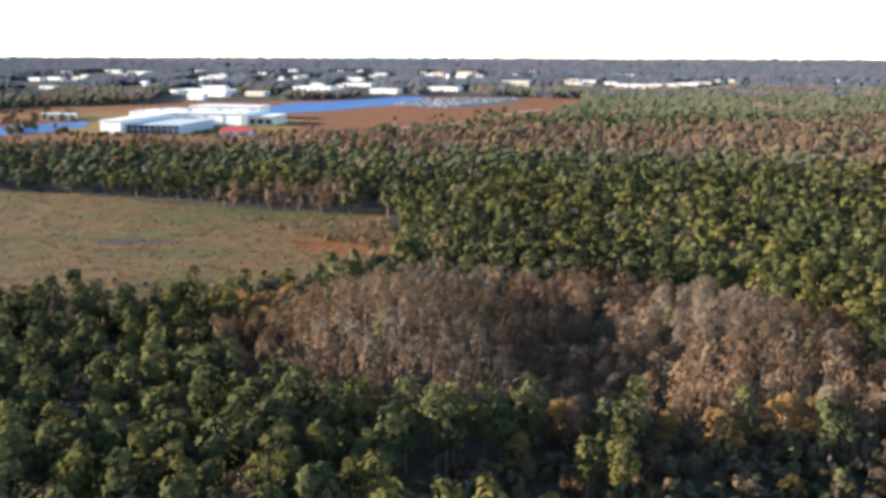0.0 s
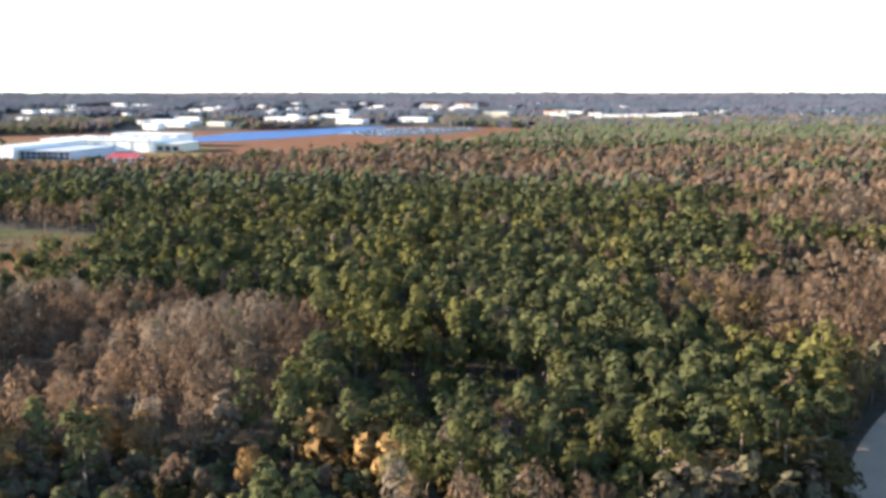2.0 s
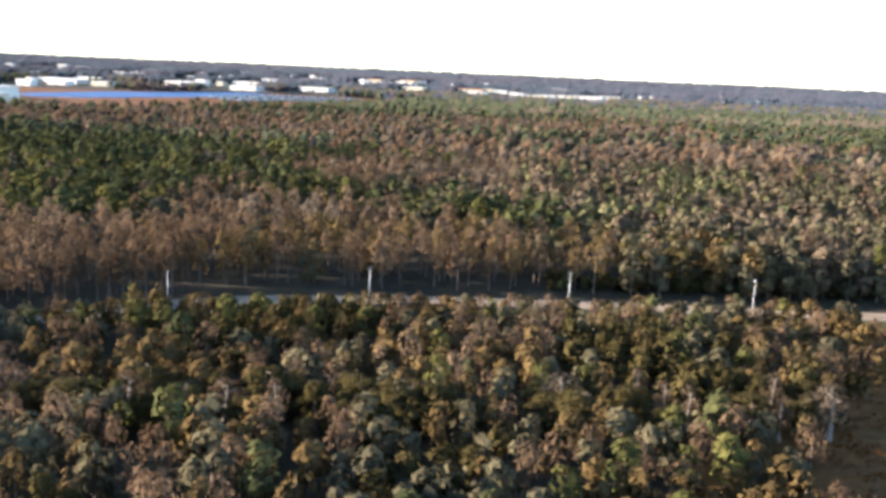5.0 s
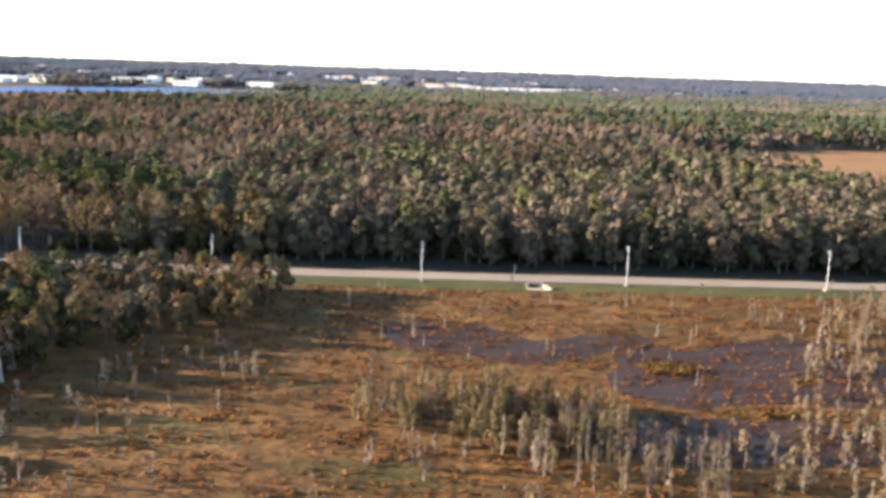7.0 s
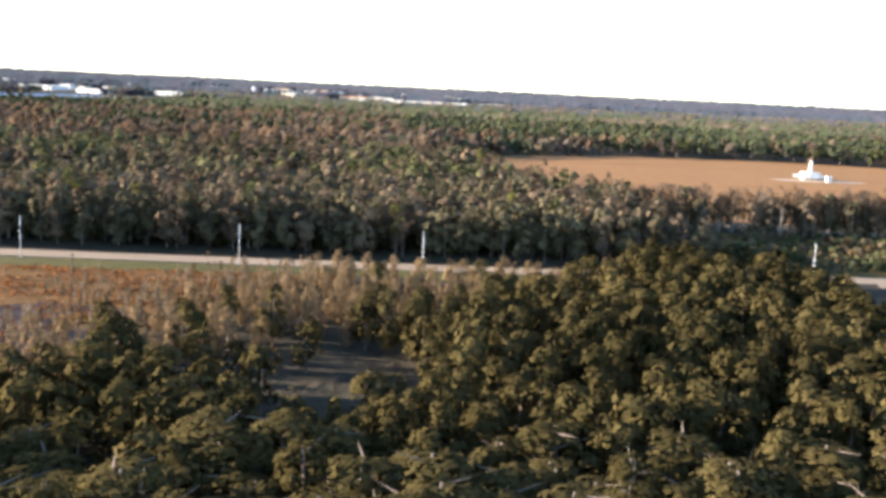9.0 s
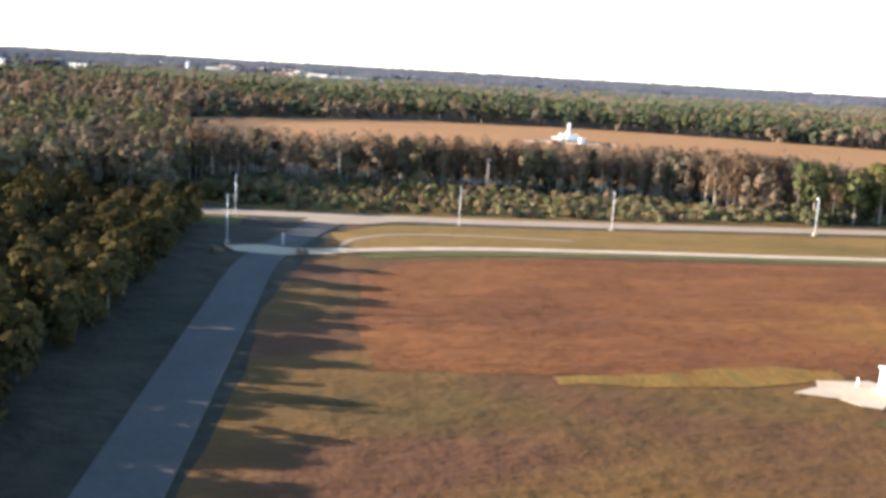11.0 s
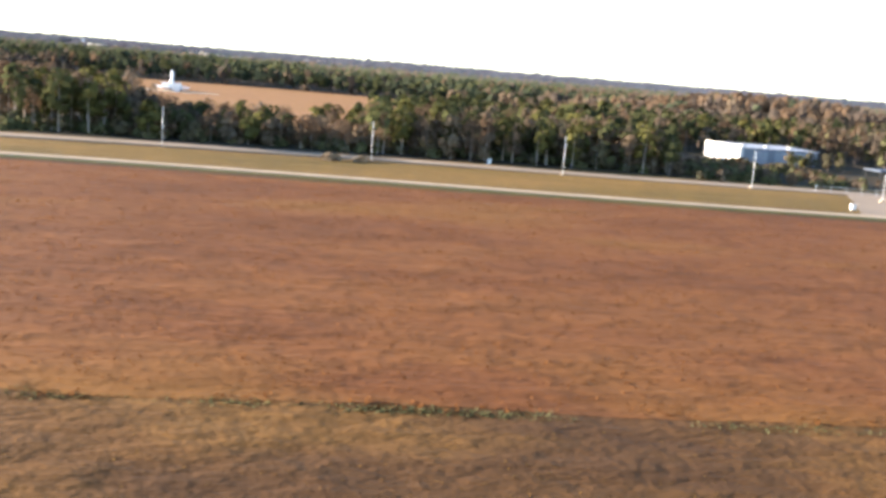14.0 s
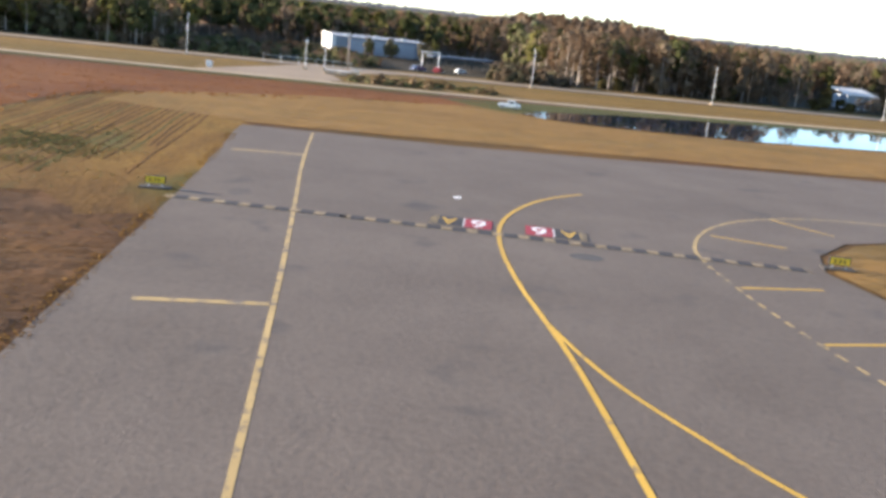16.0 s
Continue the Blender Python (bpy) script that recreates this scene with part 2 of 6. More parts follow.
M_RUSTTUFT = [leaf_mat("rust_tufts", (0.138, 0.058, 0.021), (0.176, 0.074, 0.028), (0.220, 0.102, 0.040), 0.55, 0.06)]
M_GOLDTUFT = [leaf_mat("gold_tufts", (0.150, 0.084, 0.026), (0.195, 0.110, 0.034), (0.245, 0.140, 0.046), 0.6, 0.06)]
# blue-grey distance haze is tinted into these two foliage colours
M_HAZEGREEN = [leaf_mat("hazed_evergreens", (0.042, 0.053, 0.070), (0.051, 0.064, 0.084), (0.063, 0.077, 0.098), 0.25, 0.006, 0.3)]
M_HAZEBROWN = [leaf_mat("hazed_bare_woods", (0.057, 0.057, 0.075), (0.068, 0.068, 0.089), (0.084, 0.082, 0.105), 0.25, 0.006, 0.3)]
# darker, cooler foliage colours carry the thinner haze of the middle distance
M_MIDHAZEGREEN = [leaf_mat("half_hazed_pine_tops", (0.052, 0.062, 0.038), (0.066, 0.076, 0.046), (0.084, 0.092, 0.054), 0.25, 0.01, 0.8)]
M_MIDHAZEBROWN = [leaf_mat("half_hazed_bare_crowns", (0.094, 0.072, 0.056), (0.116, 0.089, 0.070), (0.140, 0.108, 0.086), 0.3, 0.01, 0.8)]
M_GROVE = [leaf_mat("grove_leaves", (0.046, 0.037, 0.015), (0.064, 0.051, 0.021), (0.090, 0.070, 0.029), 0.15)]
M_WARM = [leaf_mat("warm_brown_leaves", (0.098, 0.066, 0.029), (0.128, 0.086, 0.038), (0.162, 0.110, 0.050), 0.22)]
M_COPSE = [leaf_mat("copse_leaves", (0.150, 0.108, 0.048), (0.196, 0.140, 0.064), (0.250, 0.182, 0.086), 0.35)]
M_TAN = [leaf_mat("tan_brush", (0.160, 0.108, 0.058), (0.205, 0.140, 0.078), (0.255, 0.180, 0.104), 0.3)]
LEAVES = M_PINE + M_BARE + M_OLIVE + M_ORANGE + M_SHRUB + M_PALEREED + M_RUSTTUFT + M_GOLDTUFT + M_HAZEGREEN + M_HAZEBROWN + M_TAN + M_GROVE + M_MIDHAZEGREEN + M_MIDHAZEBROWN + M_COPSE + M_WARM
PINE, BARE, OLIVE, AMBER, SHRUB, REED, RTUFT, GTUFT, TAN = (0, 1), (2, 3), (4, 5), (6,), (7,), (8,), (9,), (10,), (13,)
M_BARK = plain_mat("bark", (0.17, 0.125, 0.095), 0.95, var=0.3, scale=1.2, bump=0.4)
M_PALEBARK = plain_mat("pale_bark", (0.33, 0.27, 0.22), 0.95, var=0.25, scale=1.2, bump=0.4)
M_WHITE = plain_mat("white_painted_metal", (0.80, 0.79, 0.76), 0.45, var=0.05)
M_GALV = plain_mat("galvanised_steel", (0.55, 0.55, 0.54), 0.4, 0.6, var=0.1)
M_WHITEWALL = plain_mat("white_wall_panel", (0.86, 0.81, 0.72), 0.7, var=0.06, scale=0.2)
M_CREAM = plain_mat("cream_wall", (0.66, 0.56, 0.40), 0.75, var=0.08, scale=0.2)
M_GREYWALL = plain_mat("grey_wall_panel", (0.42, 0.43, 0.45), 0.6, var=0.06, scale=0.3)
# white wall panel with its shade mixed in as blue-grey
M_SHADEDWALL = plain_mat("shaded_wall_panel", (0.26, 0.27, 0.29), 0.55, var=0.06, scale=0.3)
M_DARKBLOCK = plain_mat("grey_tower_cladding", (0.10, 0.11, 0.135), 0.7, var=0.1, scale=0.2)
M_DARKROOF = plain_mat("dark_blue_roof", (0.06, 0.075, 0.10), 0.5, var=0.1)
M_ROOFW = plain_mat("white_roof_membrane", (0.68, 0.64, 0.58), 0.6, var=0.05, scale=0.1)
M_ROOFR = plain_mat("red_roof_metal", (0.52, 0.06, 0.05), 0.5, var=0.1, scale=0.3)
M_ROOFO = plain_mat("orange_tile_roof", (0.55, 0.22, 0.10), 0.8, var=0.15, scale=0.3)
M_ROOFG = plain_mat("grey_roof", (0.30, 0.30, 0.31), 0.7, var=0.1, scale=0.2)
M_DARKGLASS = plain_mat("dark_window_glass", (0.03, 0.04, 0.055), 0.12, var=0.2)
M_DARK = plain_mat("dark_opening", (0.03, 0.03, 0.03), 0.8)
M_RED = plain_mat("red_paint", (0.50, 0.04, 0.04), 0.55, var=0.12)

def worn_paint(name, col, gone=0.56):
    """Road paint rubbed through to the asphalt in patches."""
    m, nt, N, L, bs = nodes_of(name)
    tc = N.new("ShaderNodeTexCoord")
    f, f2 = noise_node(nt, tc.outputs["Object"], 1.7, 6, 0.7), noise_node(nt, tc.outputs["Object"], 0.35, 3, 0.5)
    tone = ramp_node(nt, f2, [(0.3, tuple(c * 0.82 for c in col)), (0.7, tuple(c * 1.1 for c in col))])
    L.new(mixed(nt, ramp_node(nt, f, [(gone, (0, 0, 0)), (gone + 0.12, (1, 1, 1))]), tone, (0.16, 0.125, 0.095)), bs.inputs["Base Color"])
    bs.inputs["Roughness"].default_value = 0.8
    return m


M_YELLOW = worn_paint("worn_yellow_paint", (0.62, 0.36, 0.05))
M_YELLOWFADE = worn_paint("faded_yellow_paint", (0.46, 0.31, 0.12), 0.5)
M_SIGNYELLOW = plain_mat("sign_yellow", (0.85, 0.54, 0.03), 0.4, var=0.04)
M_BLACKPAINT = plain_mat("black_paint", (0.035, 0.03, 0.028), 0.8, var=0.3, scale=2)
M_SIGNRED = plain_mat("marking_red", (0.32, 0.028, 0.04), 0.75, var=0.15, scale=2)
M_MARKWHITE = plain_mat("marking_white", (0.78, 0.74, 0.70), 0.75, var=0.08)
M_RUBBER = plain_mat("tyre_rubber", (0.025, 0.025, 0.025), 0.9)


# ---- small builders ----
def part(name, bm, material, parent, label="", smooth=False):
    me = bpy.data.meshes.new(name)
    bm.normal_update()
    bm.to_mesh(me)
    bm.free()
    for m in (material if isinstance(material, list) else [material]):
        me.materials.append(m)
    if smooth:
        me.polygons.foreach_set("use_smooth", [True] * len(me.polygons))
    ob = new(name, me)
    ob.parent = parent
    if label:
        ob["label"] = label
    return ob


def thing(name, m, label, category, group=""):
    ob = new(name)
    ob.matrix_world = m
    return tagged(ob, label, category, group)


def add_box(bm, x0, x1, y0, y1, z0, z1, bevel=0.0):
    r = bmesh.ops.create_cube(bm, size=1, matrix=Matrix.Translation(((x0 + x1) / 2, (y0 + y1) / 2, (z0 + z1) / 2)) @ Matrix.Diagonal((x1 - x0, y1 - y0, z1 - z0, 1)))
    if bevel:
        vs = set(r["verts"])
        es = [e for e in bm.edges if e.verts[0] in vs and e.verts[1] in vs]
        bmesh.ops.bevel(bm, geom=es, offset=bevel, segments=2, affect="EDGES")
    return bm


def box(x0, x1, y0, y1, z0, z1, bevel=0.0):
    return add_box(bmesh.new(), x0, x1, y0, y1, z0, z1, bevel)


def rod(r0, r1, z0, z1, seg=8, x=0.0, y=0.0, bm=None):
    bm = bm or bmesh.new()
    bmesh.ops.create_cone(bm, cap_ends=True, segments=seg, radius1=r0, radius2=r1, depth=z1 - z0, matrix=Matrix.Translation((x, y, (z0 + z1) / 2)))
    return bm


def sheet(name, pts, z, material, wobble=0.0, step=4.0, depth=0.0, kind="structure", label="", category="ground"):
    """A flat piece of ground with the outline pts, its edge broken up by wobble metres."""
    out = []
    n = len(pts)
    for i in range(n):
        a, b = Vector(pts[i]), Vector(pts[(i + 1) % n])
        k = max(1, int((b - a).length / step)) if wobble else 1
        for j in range(k):
            p = a.lerp(b, j / k)
            if wobble:
                p = p + Vector((noise.noise((p.x * 0.21, p.y * 0.21, 1.3)), noise.noise((p.x * 0.21, p.y * 0.21, 7.7)))) * wobble \
                    + Vector((noise.noise((p.x * 0.8, p.y * 0.8, 3.3)), noise.noise((p.x * 0.8, p.y * 0.8, 5.1)))) * wobble * 0.35
            out.append(p)
    bm = bmesh.new()
    f = bm.faces.new([bm.verts.new((p.x, p.y, z)) for p in out])
    if f.calc_area() and f.normal.z < 0:
        f.normal_flip()
    if depth:
        r = bmesh.ops.extrude_face_region(bm, geom=[f])
        bmesh.ops.translate(bm, verts=[v for v in r["geom"] if isinstance(v, bmesh.types.BMVert)], vec=(0, 0, -depth))
        bmesh.ops.recalc_face_normals(bm, faces=bm.faces)
    bmesh.ops.triangulate(bm, faces=bm.faces)
    bm.normal_update()
    up = [f for f in bm.faces if abs(f.normal.z) > 0.5]
    if not depth:
        for f in up:
            if f.normal.z < 0:
                f.normal_flip()
    ob = part(name, bm, material, None)
    return tagged(ob, label, category, "", kind)


def strip(name, pts, width, z, material, kind="structure", label="", category="road", parent=None, smooth_n=6, thick=0.0):
    """A ribbon of the width along a smooth line through pts."""
    P = [Vector((*p, 0)) for p in pts]
    line = []
    for i in range(len(P) - 1):
        p0, p1, p2, p3 = P[max(i - 1, 0)], P[i], P[i + 1], P[min(i + 2, len(P) - 1)]
        for j in range(smooth_n):
            t = j / smooth_n
            line.append(0.5 * ((2 * p1) + (p2 - p0) * t + (2 * p0 - 5 * p1 + 4 * p2 - p3) * t * t + (3 * p1 - p0 - 3 * p2 + p3) * t ** 3))
    line.append(P[-1])
    bm = bmesh.new()
    prev = None
    for i, p in enumerate(line):
        d = (line[min(i + 1, len(line) - 1)] - line[max(i - 1, 0)]).normalized()
        s = Vector((-d.y, d.x, 0)) * width / 2
        a, b = bm.verts.new((p.x + s.x, p.y + s.y, z)), bm.verts.new((p.x - s.x, p.y - s.y, z))
        if thick:
            a2, b2 = bm.verts.new((p.x + s.x * 1.02, p.y + s.y * 1.02, z - thick)), bm.verts.new((p.x - s.x * 1.02, p.y - s.y * 1.02, z - thick))
        else:
            a2 = b2 = None
        if prev:
            bm.faces.new((prev[0], prev[1], b, a))
            if thick:
                bm.faces.new((prev[2], prev[0], a, a2))
                bm.faces.new((prev[1], prev[3], b2, b))
        prev = (a, b, a2, b2)
    ob = part(name, bm, material, parent)
    if kind:
        tagged(ob, label, category, "", kind)
    return ob


def inside(poly, x, y):
    """Whether the places x, y (arrays) lie in the outline."""
    r = np.zeros(len(x), bool)
    n = len(poly)
    for i in range(n):
        (x1, y1), (x2, y2) = poly[i], poly[(i + 1) % n]
        c = ((y1 > y) != (y2 > y)) & (x < (x2 - x1) * (y - y1) / ((y2 - y1) or 1e-9) + x1)
        r ^= c
    return r


# ---- ground ----
ground = sheet("ground", [(-3300, -700), (4300, -700), (4300, 3600), (-3300, 3600)], 0.0, M_FLOOR, label="dark woodland floor reaching the horizon", category="ground")
MEADOW = [(-170, 288), (-95, 286), (-60, 272), (-20, 246), (14, 232), (18, 192), (10, 168), (-2, 150), (-25, 143), (-60, 144), (-170, 150)]
MARSH = [(240, 111), (255, 110), (290, 109.5), (318, 110), (309, 95), (300, 80), (288, 58), (280, 35), (208, 35), (212, 62), (223, 80), (235, 92)]
VORFIELD = [(328, 290), (360, 320), (410, 350), (470, 357), (530, 336), (572, 318), (585, 300), (548, 252), (522, 224), (500, 194), (490, 168), (474, 163), (462, 170), (425, 171), (385, 172), (362, 185), (350, 215), (345, 255)]
ORANGE = [(-200, 690), (-168, 708), (-97, 766), (-62, 760), (90, 852), (162, 838), (215, 800), (190, 690), (125, 545), (60, 470), (5, 425), (-30, 396), (-60, 388), (-130, 392), (-230, 420), (-260, 560)]
LAKE = [(-60, 640), (-54, 665), (-23, 742), (11, 775), (60, 838), (90, 846), (77, 790), (47, 709), (-5, 634), (-34, 618)]
LAKE_WEST = [(-260, 462), (-150, 472), (-134, 484), (-123, 530), (-133, 560), (-166, 522), (-260, 520)]
PARKING = [(52, 716), (77, 796), (160, 834), (171, 796), (137, 716), (85, 676)]
PLANT = [(-170, 640), (-120, 462), (-15, 455), (-12, 560), (-40, 615)]
AIRFIELD = [(385, -120), (384.5, 40), (385, 80), (387, 95), (390, 112), (430, 118), (470, 123), (520, 125), (600, 126.5), (640, 130), (700, 136), (900, 150), (1500, 170), (1500, -120)]
NORTHVERGE = [(378, 119), (405, 119.5), (455, 126), (505, 129.5), (560, 129), (640, 134), (900, 155), (900, 165), (640, 142), (580, 134), (520, 132), (460, 128.5), (405, 123), (378, 122)]
MIDVERGE = [(146, 106), (172, 114.5), (200, 116.5), (240, 115.0), (300, 114), (345, 113.5), (378, 115.5), (378, 109), (345, 107), (318, 110), (290, 109), (250, 110), (215, 110), (185, 106.5), (160, 104)]
SCRUB = [(378, 122), (405, 124), (460, 130), (440, 150), (410, 152), (372, 158), (360, 130)]
tagged(sheet("meadow_ground", MEADOW, 0.05, M_MEADOW, 5, 6), "olive and rust wet meadow among the woods")
tagged(sheet("marsh_ground", MARSH[:-4] + [(200, 35), (203, 62), (214, 83), (226, 97), (236, 111)], 0.04, M_MARSH, 2, 3), "orange-brown marsh grass beside the road")
tagged(sheet("straw_field_ground", VORFIELD, 0.05, M_FIELD, 3, 5), "open straw-coloured field beyond the trees")
tagged(sheet("clearing_ground", ORANGE, 0.08, M_RUST, 6, 10), "orange-brown clearing round the lake")
tagged(sheet("plant_yard_ground", PLANT, 0.12, M_VERGE, 2, 10), "pale paved yard round the warehouse")
tagged(sheet("parking_ground", PARKING, 0.16, M_SIDE_ROAD), "grey car park by the lake")
tagged(sheet("lake_water", LAKE, 0.2, M_SKYTINT_WATER, 4, 8, category="water"), "deep blue lake")
tagged(sheet("west_lake_water", LAKE_WEST, 0.2, M_SKYTINT_WATER, 4, 8, category="water"), "blue pond beside the warehouse")
tagged(sheet("far_clearing_ground", [(300, 870), (380, 905), (445, 1010), (474, 1010), (407, 876)], 0.12, M_FIELD, 6, 10), "sandy clearing by a far road")
tagged(sheet("pale_marsh_ground", [(296, 588), (310, 618), (415, 678), (520, 690), (440, 560), (330, 537)], 0.10, M_FIELD, 10, 10), "pale brown marsh in the woods")
tagged(sheet("airfield_ground", AIRFIELD, 0.012, M_MOWN, 1.0, 4), "mown olive and gold airfield grass")
tagged(sheet("stubble_ground", [(437, -115), (572, -115), (571.5, 64), (560, 76), (555, 70), (554.8, 43), (553.6, 39), (551, 37), (545, 36.2), (530, 35.8), (480, 35), (443, 36.5)], 0.026, M_STUBBLE, 0, 3), "golden-brown mown stubble beside the runway")
tagged(sheet("north_verge_ground", NORTHVERGE, 0.03, M_VERGE, 0.5, 3), "green grass strip behind the perimeter road")
tagged(sheet("road_verge_ground", MIDVERGE, 0.06, M_GREEN, 0.8, 3), "short green roadside grass")
tagged(sheet("scrub_ground", SCRUB, 0.03, M_VERGE, 1, 3), "rough green scrubland before the trees")
RUST = [(393, 57.2), (391.5, 70), (391.5, 84), (396, 91), (405, 94.5), (425, 97), (470, 100), (520, 98.5), (556, 97.5), (592, 97), (590, 90.5), (572, 85), (566, 79.5), (559.5, 75.5),
        (556.8, 70), (556, 55), (555.3, 43), (554.4, 38.6), (551.6, 36.4), (546, 35.5), (530, 35), (480, 34.2), (444, 36), (437.5, 44), (436, 53), (434, 56.5), (424, 59.5), (410, 58)]
tagged(sheet("rust_grass_ground", RUST, 0.04, M_RUST, 0.8, 2), "tall rust-red dry grass field")
tagged(sheet("median_ground", [(390, 98), (400, 101), (430, 103.5), (470, 106.5), (530, 104.5), (590, 105), (640, 111), (700, 120), (700, 134), (640, 129), (600, 125.8), (560, 124), (520, 124),
                               (470, 122), (430, 117), (395, 114), (388, 106)], 0.03, M_VERGE, 0.4, 3), "green and straw grass between the two roads")
tagged(sheet("gold_verge_ground", [(571, 64.5), (600, 65.5), (660, 68), (900, 80), (900, 104), (660, 88), (628, 86), (612, 83), (598, 83.5), (593, 87), (591, 92), (573, 86), (562, 78), (560, 70)],
             0.045, M_GOLD, 0.5, 2), "dry golden grass beside the taxiway")
tagged(sheet("pond_bank_ground", [(586, 97), (592, 99.5), (604, 103), (660, 116), (900, 160), (900, 150), (660, 111), (606, 97.5), (596, 92), (592, 88), (589, 91)], 0.05, M_GREEN, 0.3, 2), "green pond bank")
tagged(sheet("pond_water", [(592.5, 89.5), (594.5, 86.2), (600, 84.5), (613, 84), (628, 87), (660, 90), (720, 97), (720, 116), (660, 109.5), (637, 105), (618, 101), (604, 97), (596, 92.5)], 0.06, M_POND, 0.4, 2,
             category="water"), "still blue pond reflecting the trees")

# ---- roads and paving ----
ROADLINE = [(96, 20), (109, 58), (117, 76.5), (121.3, 83.6), (127.6, 91.8), (134.6, 99.2), (146, 108.2), (158, 114.9), (172, 118.3), (200, 119.6), (240, 117.6), (300, 116.6), (345, 116.3), (375, 117.7),
            (405, 118.6), (430, 121), (455, 124.2), (480, 126.8), (505, 127.6), (530, 127), (560, 127), (600, 129), (640, 132.5), (700, 139), (900, 158)]
strip("perimeter_road", [(76, -115), (83, -70), (90, -25)] + ROADLINE, 4.1, 0.10, M_ROAD, label="pale grey perimeter road", thick=0.1)
strip("inner_track", [(381.5, 95), (388, 95.5), (394, 97.5), (402, 99.6), (415, 101.3), (440, 103.2), (470, 105.3), (500, 104.6), (530, 103.1), (560, 102.6), (590, 103.3), (620, 107), (660, 113), (700, 118), (900, 145)],
      1.9, 0.09, M_TRACK, label="narrow pale gravel patrol track", thick=0.09)
strip("track_verge_ground", [(392, 93.2), (402, 96.9), (415, 99.0), (440, 100.9), (470, 102.9), (500, 102.2), (530, 100.8), (560, 100.4), (586, 100.9)], 2.3, 0.055, M_GREEN, label="dark green grass along the patrol track", category="ground")
strip("side_road", [(381.9, -60), (381.8, 40), (381.8, 70), (382, 88), (384, 100), (386.5, 110), (389, 118.2)], 3.9, 0.085, M_SIDE_ROAD, label="grey asphalt side road", thick=0.08)
strip("loop_track", [(389.5, 98.6), (391, 103), (396, 107), (405, 108.2), (416, 107.6)], 0.7, 0.06, M_ROAD, label="faint worn wheel track on the grass")
sheet("gate_apron", [(560, 103.4), (574, 103.3), (576, 107), (574.5, 112), (576, 118), (580, 123), (584, 126), (570, 125.5), (565, 114)], 0.075, M_ROAD, 0.3, 2, label="pale concrete gate apron", category="road")
strip("far_road", [(200, 740), (312, 877), (379, 979), (478, 1109), (560, 1240)], 8, 0.2, M_ROAD, label="far pale road through the woods")
strip("clearing_path", [(-20, 455), (7, 473), (36, 503), (70, 533), (111, 601), (150, 660)], 5, 0.2, M_ROAD, label="sandy path across the clearing")
TAXI = [(571.0, 10), (570.9, 25), (571.1, 40), (570.7, 63), (586, 62.4), (603, 63.8), (640, 66), (900, 80), (900, 56), (640, 46), (614, 44), (605, 43.4), (600.5, 41.5), (598, 38.5), (596.8, 35.5), (597.5, 31), (601, 26), (609, 19), (625, 10)]
taxiway = sheet("taxiway", TAXI, 0.035, M_TAXI, 0.15, 0.8, label="grey asphalt taxiway with yellow lines", category="taxiway")
sheet("runway", [(470, -13), (1500, -13), (1500, 9.9), (470, 9.9)], 0.033, M_TAXI, label="grey asphalt runway", category="runway")

tagged(sheet("swath_ground", [(555.6, 44), (557, 39.5), (560, 41), (563, 37), (566, 38.6), (568.5, 34.5), (571.4, 35.5), (571.4, 62.5), (566, 78), (560.5, 75), (557.6, 70)], 0.032, M_ROWS, 1.0, 1.2), "gold grass mown in rows beside the taxiway")
tagged(sheet("corner_grass_ground", [(604.6, 43.0), (600.9, 41.2), (598.4, 38.4), (597.2, 35.5), (597.9, 31.1), (601.4, 26.2), (609.3, 19.3), (625, 10.5), (720, 10.5), (720, 48.5), (640, 45.6), (614, 43.6)],
             0.028, M_GOLD, 0, 2), "gold grass island at the taxiway corner")
sheet("track_junction", [(377.6, 96.0), (379.2, 93.6), (384, 92.4), (388.5, 93.6), (392.2, 96.3), (390, 97.3), (386.8, 95.9), (384, 96.2), (381, 97.2)], 0.096, M_TRACK, 0.3, 0.8, label="pale widened junction of the patrol track", category="road")
sheet("road_junction", [(384.2, 113.6), (387.7, 112.4), (391.2, 112.4), (395, 115.2), (401, 117.2), (393.7, 119.6), (386, 118.4)], 0.094, M_ROAD, 0.2, 0.8, label="pale flared junction on the perimeter road", category="road")
tagged(sheet("hut_green_ground", [(404, 57.2), (411, 58.2), (416.1, 60.1), (420.2, 61.0), (424.6, 60.0), (424.6, 58.6), (420.9, 57.6), (416.4, 56.2), (411, 55.6), (404, 55.6)], 0.048, M_ROWS, 0.7, 0.8), "yellow-green mown band beside the hut pad")
tagged(sheet("hut_lawn_ground", [(421.5, 50.0), (425.0, 51.6), (427.2, 53.6), (430, 53.0), (430.4, 49.6), (428.6, 47.4), (425.0, 47.6)], 0.044, M_GREEN, 1.0, 0.8), "dark green grass in the lee of the hut")
tagged(sheet("meadow_rust_ground", [(-8, 206), (4, 210), (13, 206), (14, 192), (6, 186), (-4, 192)], 0.075, M_RUST, 5, 2), "rust-red sedge patch in the meadow")
tagged(sheet("meadow_green_ground", [(-48, 214), (-40, 218.5), (-30, 215), (-32, 211), (-42, 210.5)], 0.085, M_GREEN, 4, 2), "yellow-green patch in the meadow")

# ---- woods ----
RNG = np.random.default_rng(7)


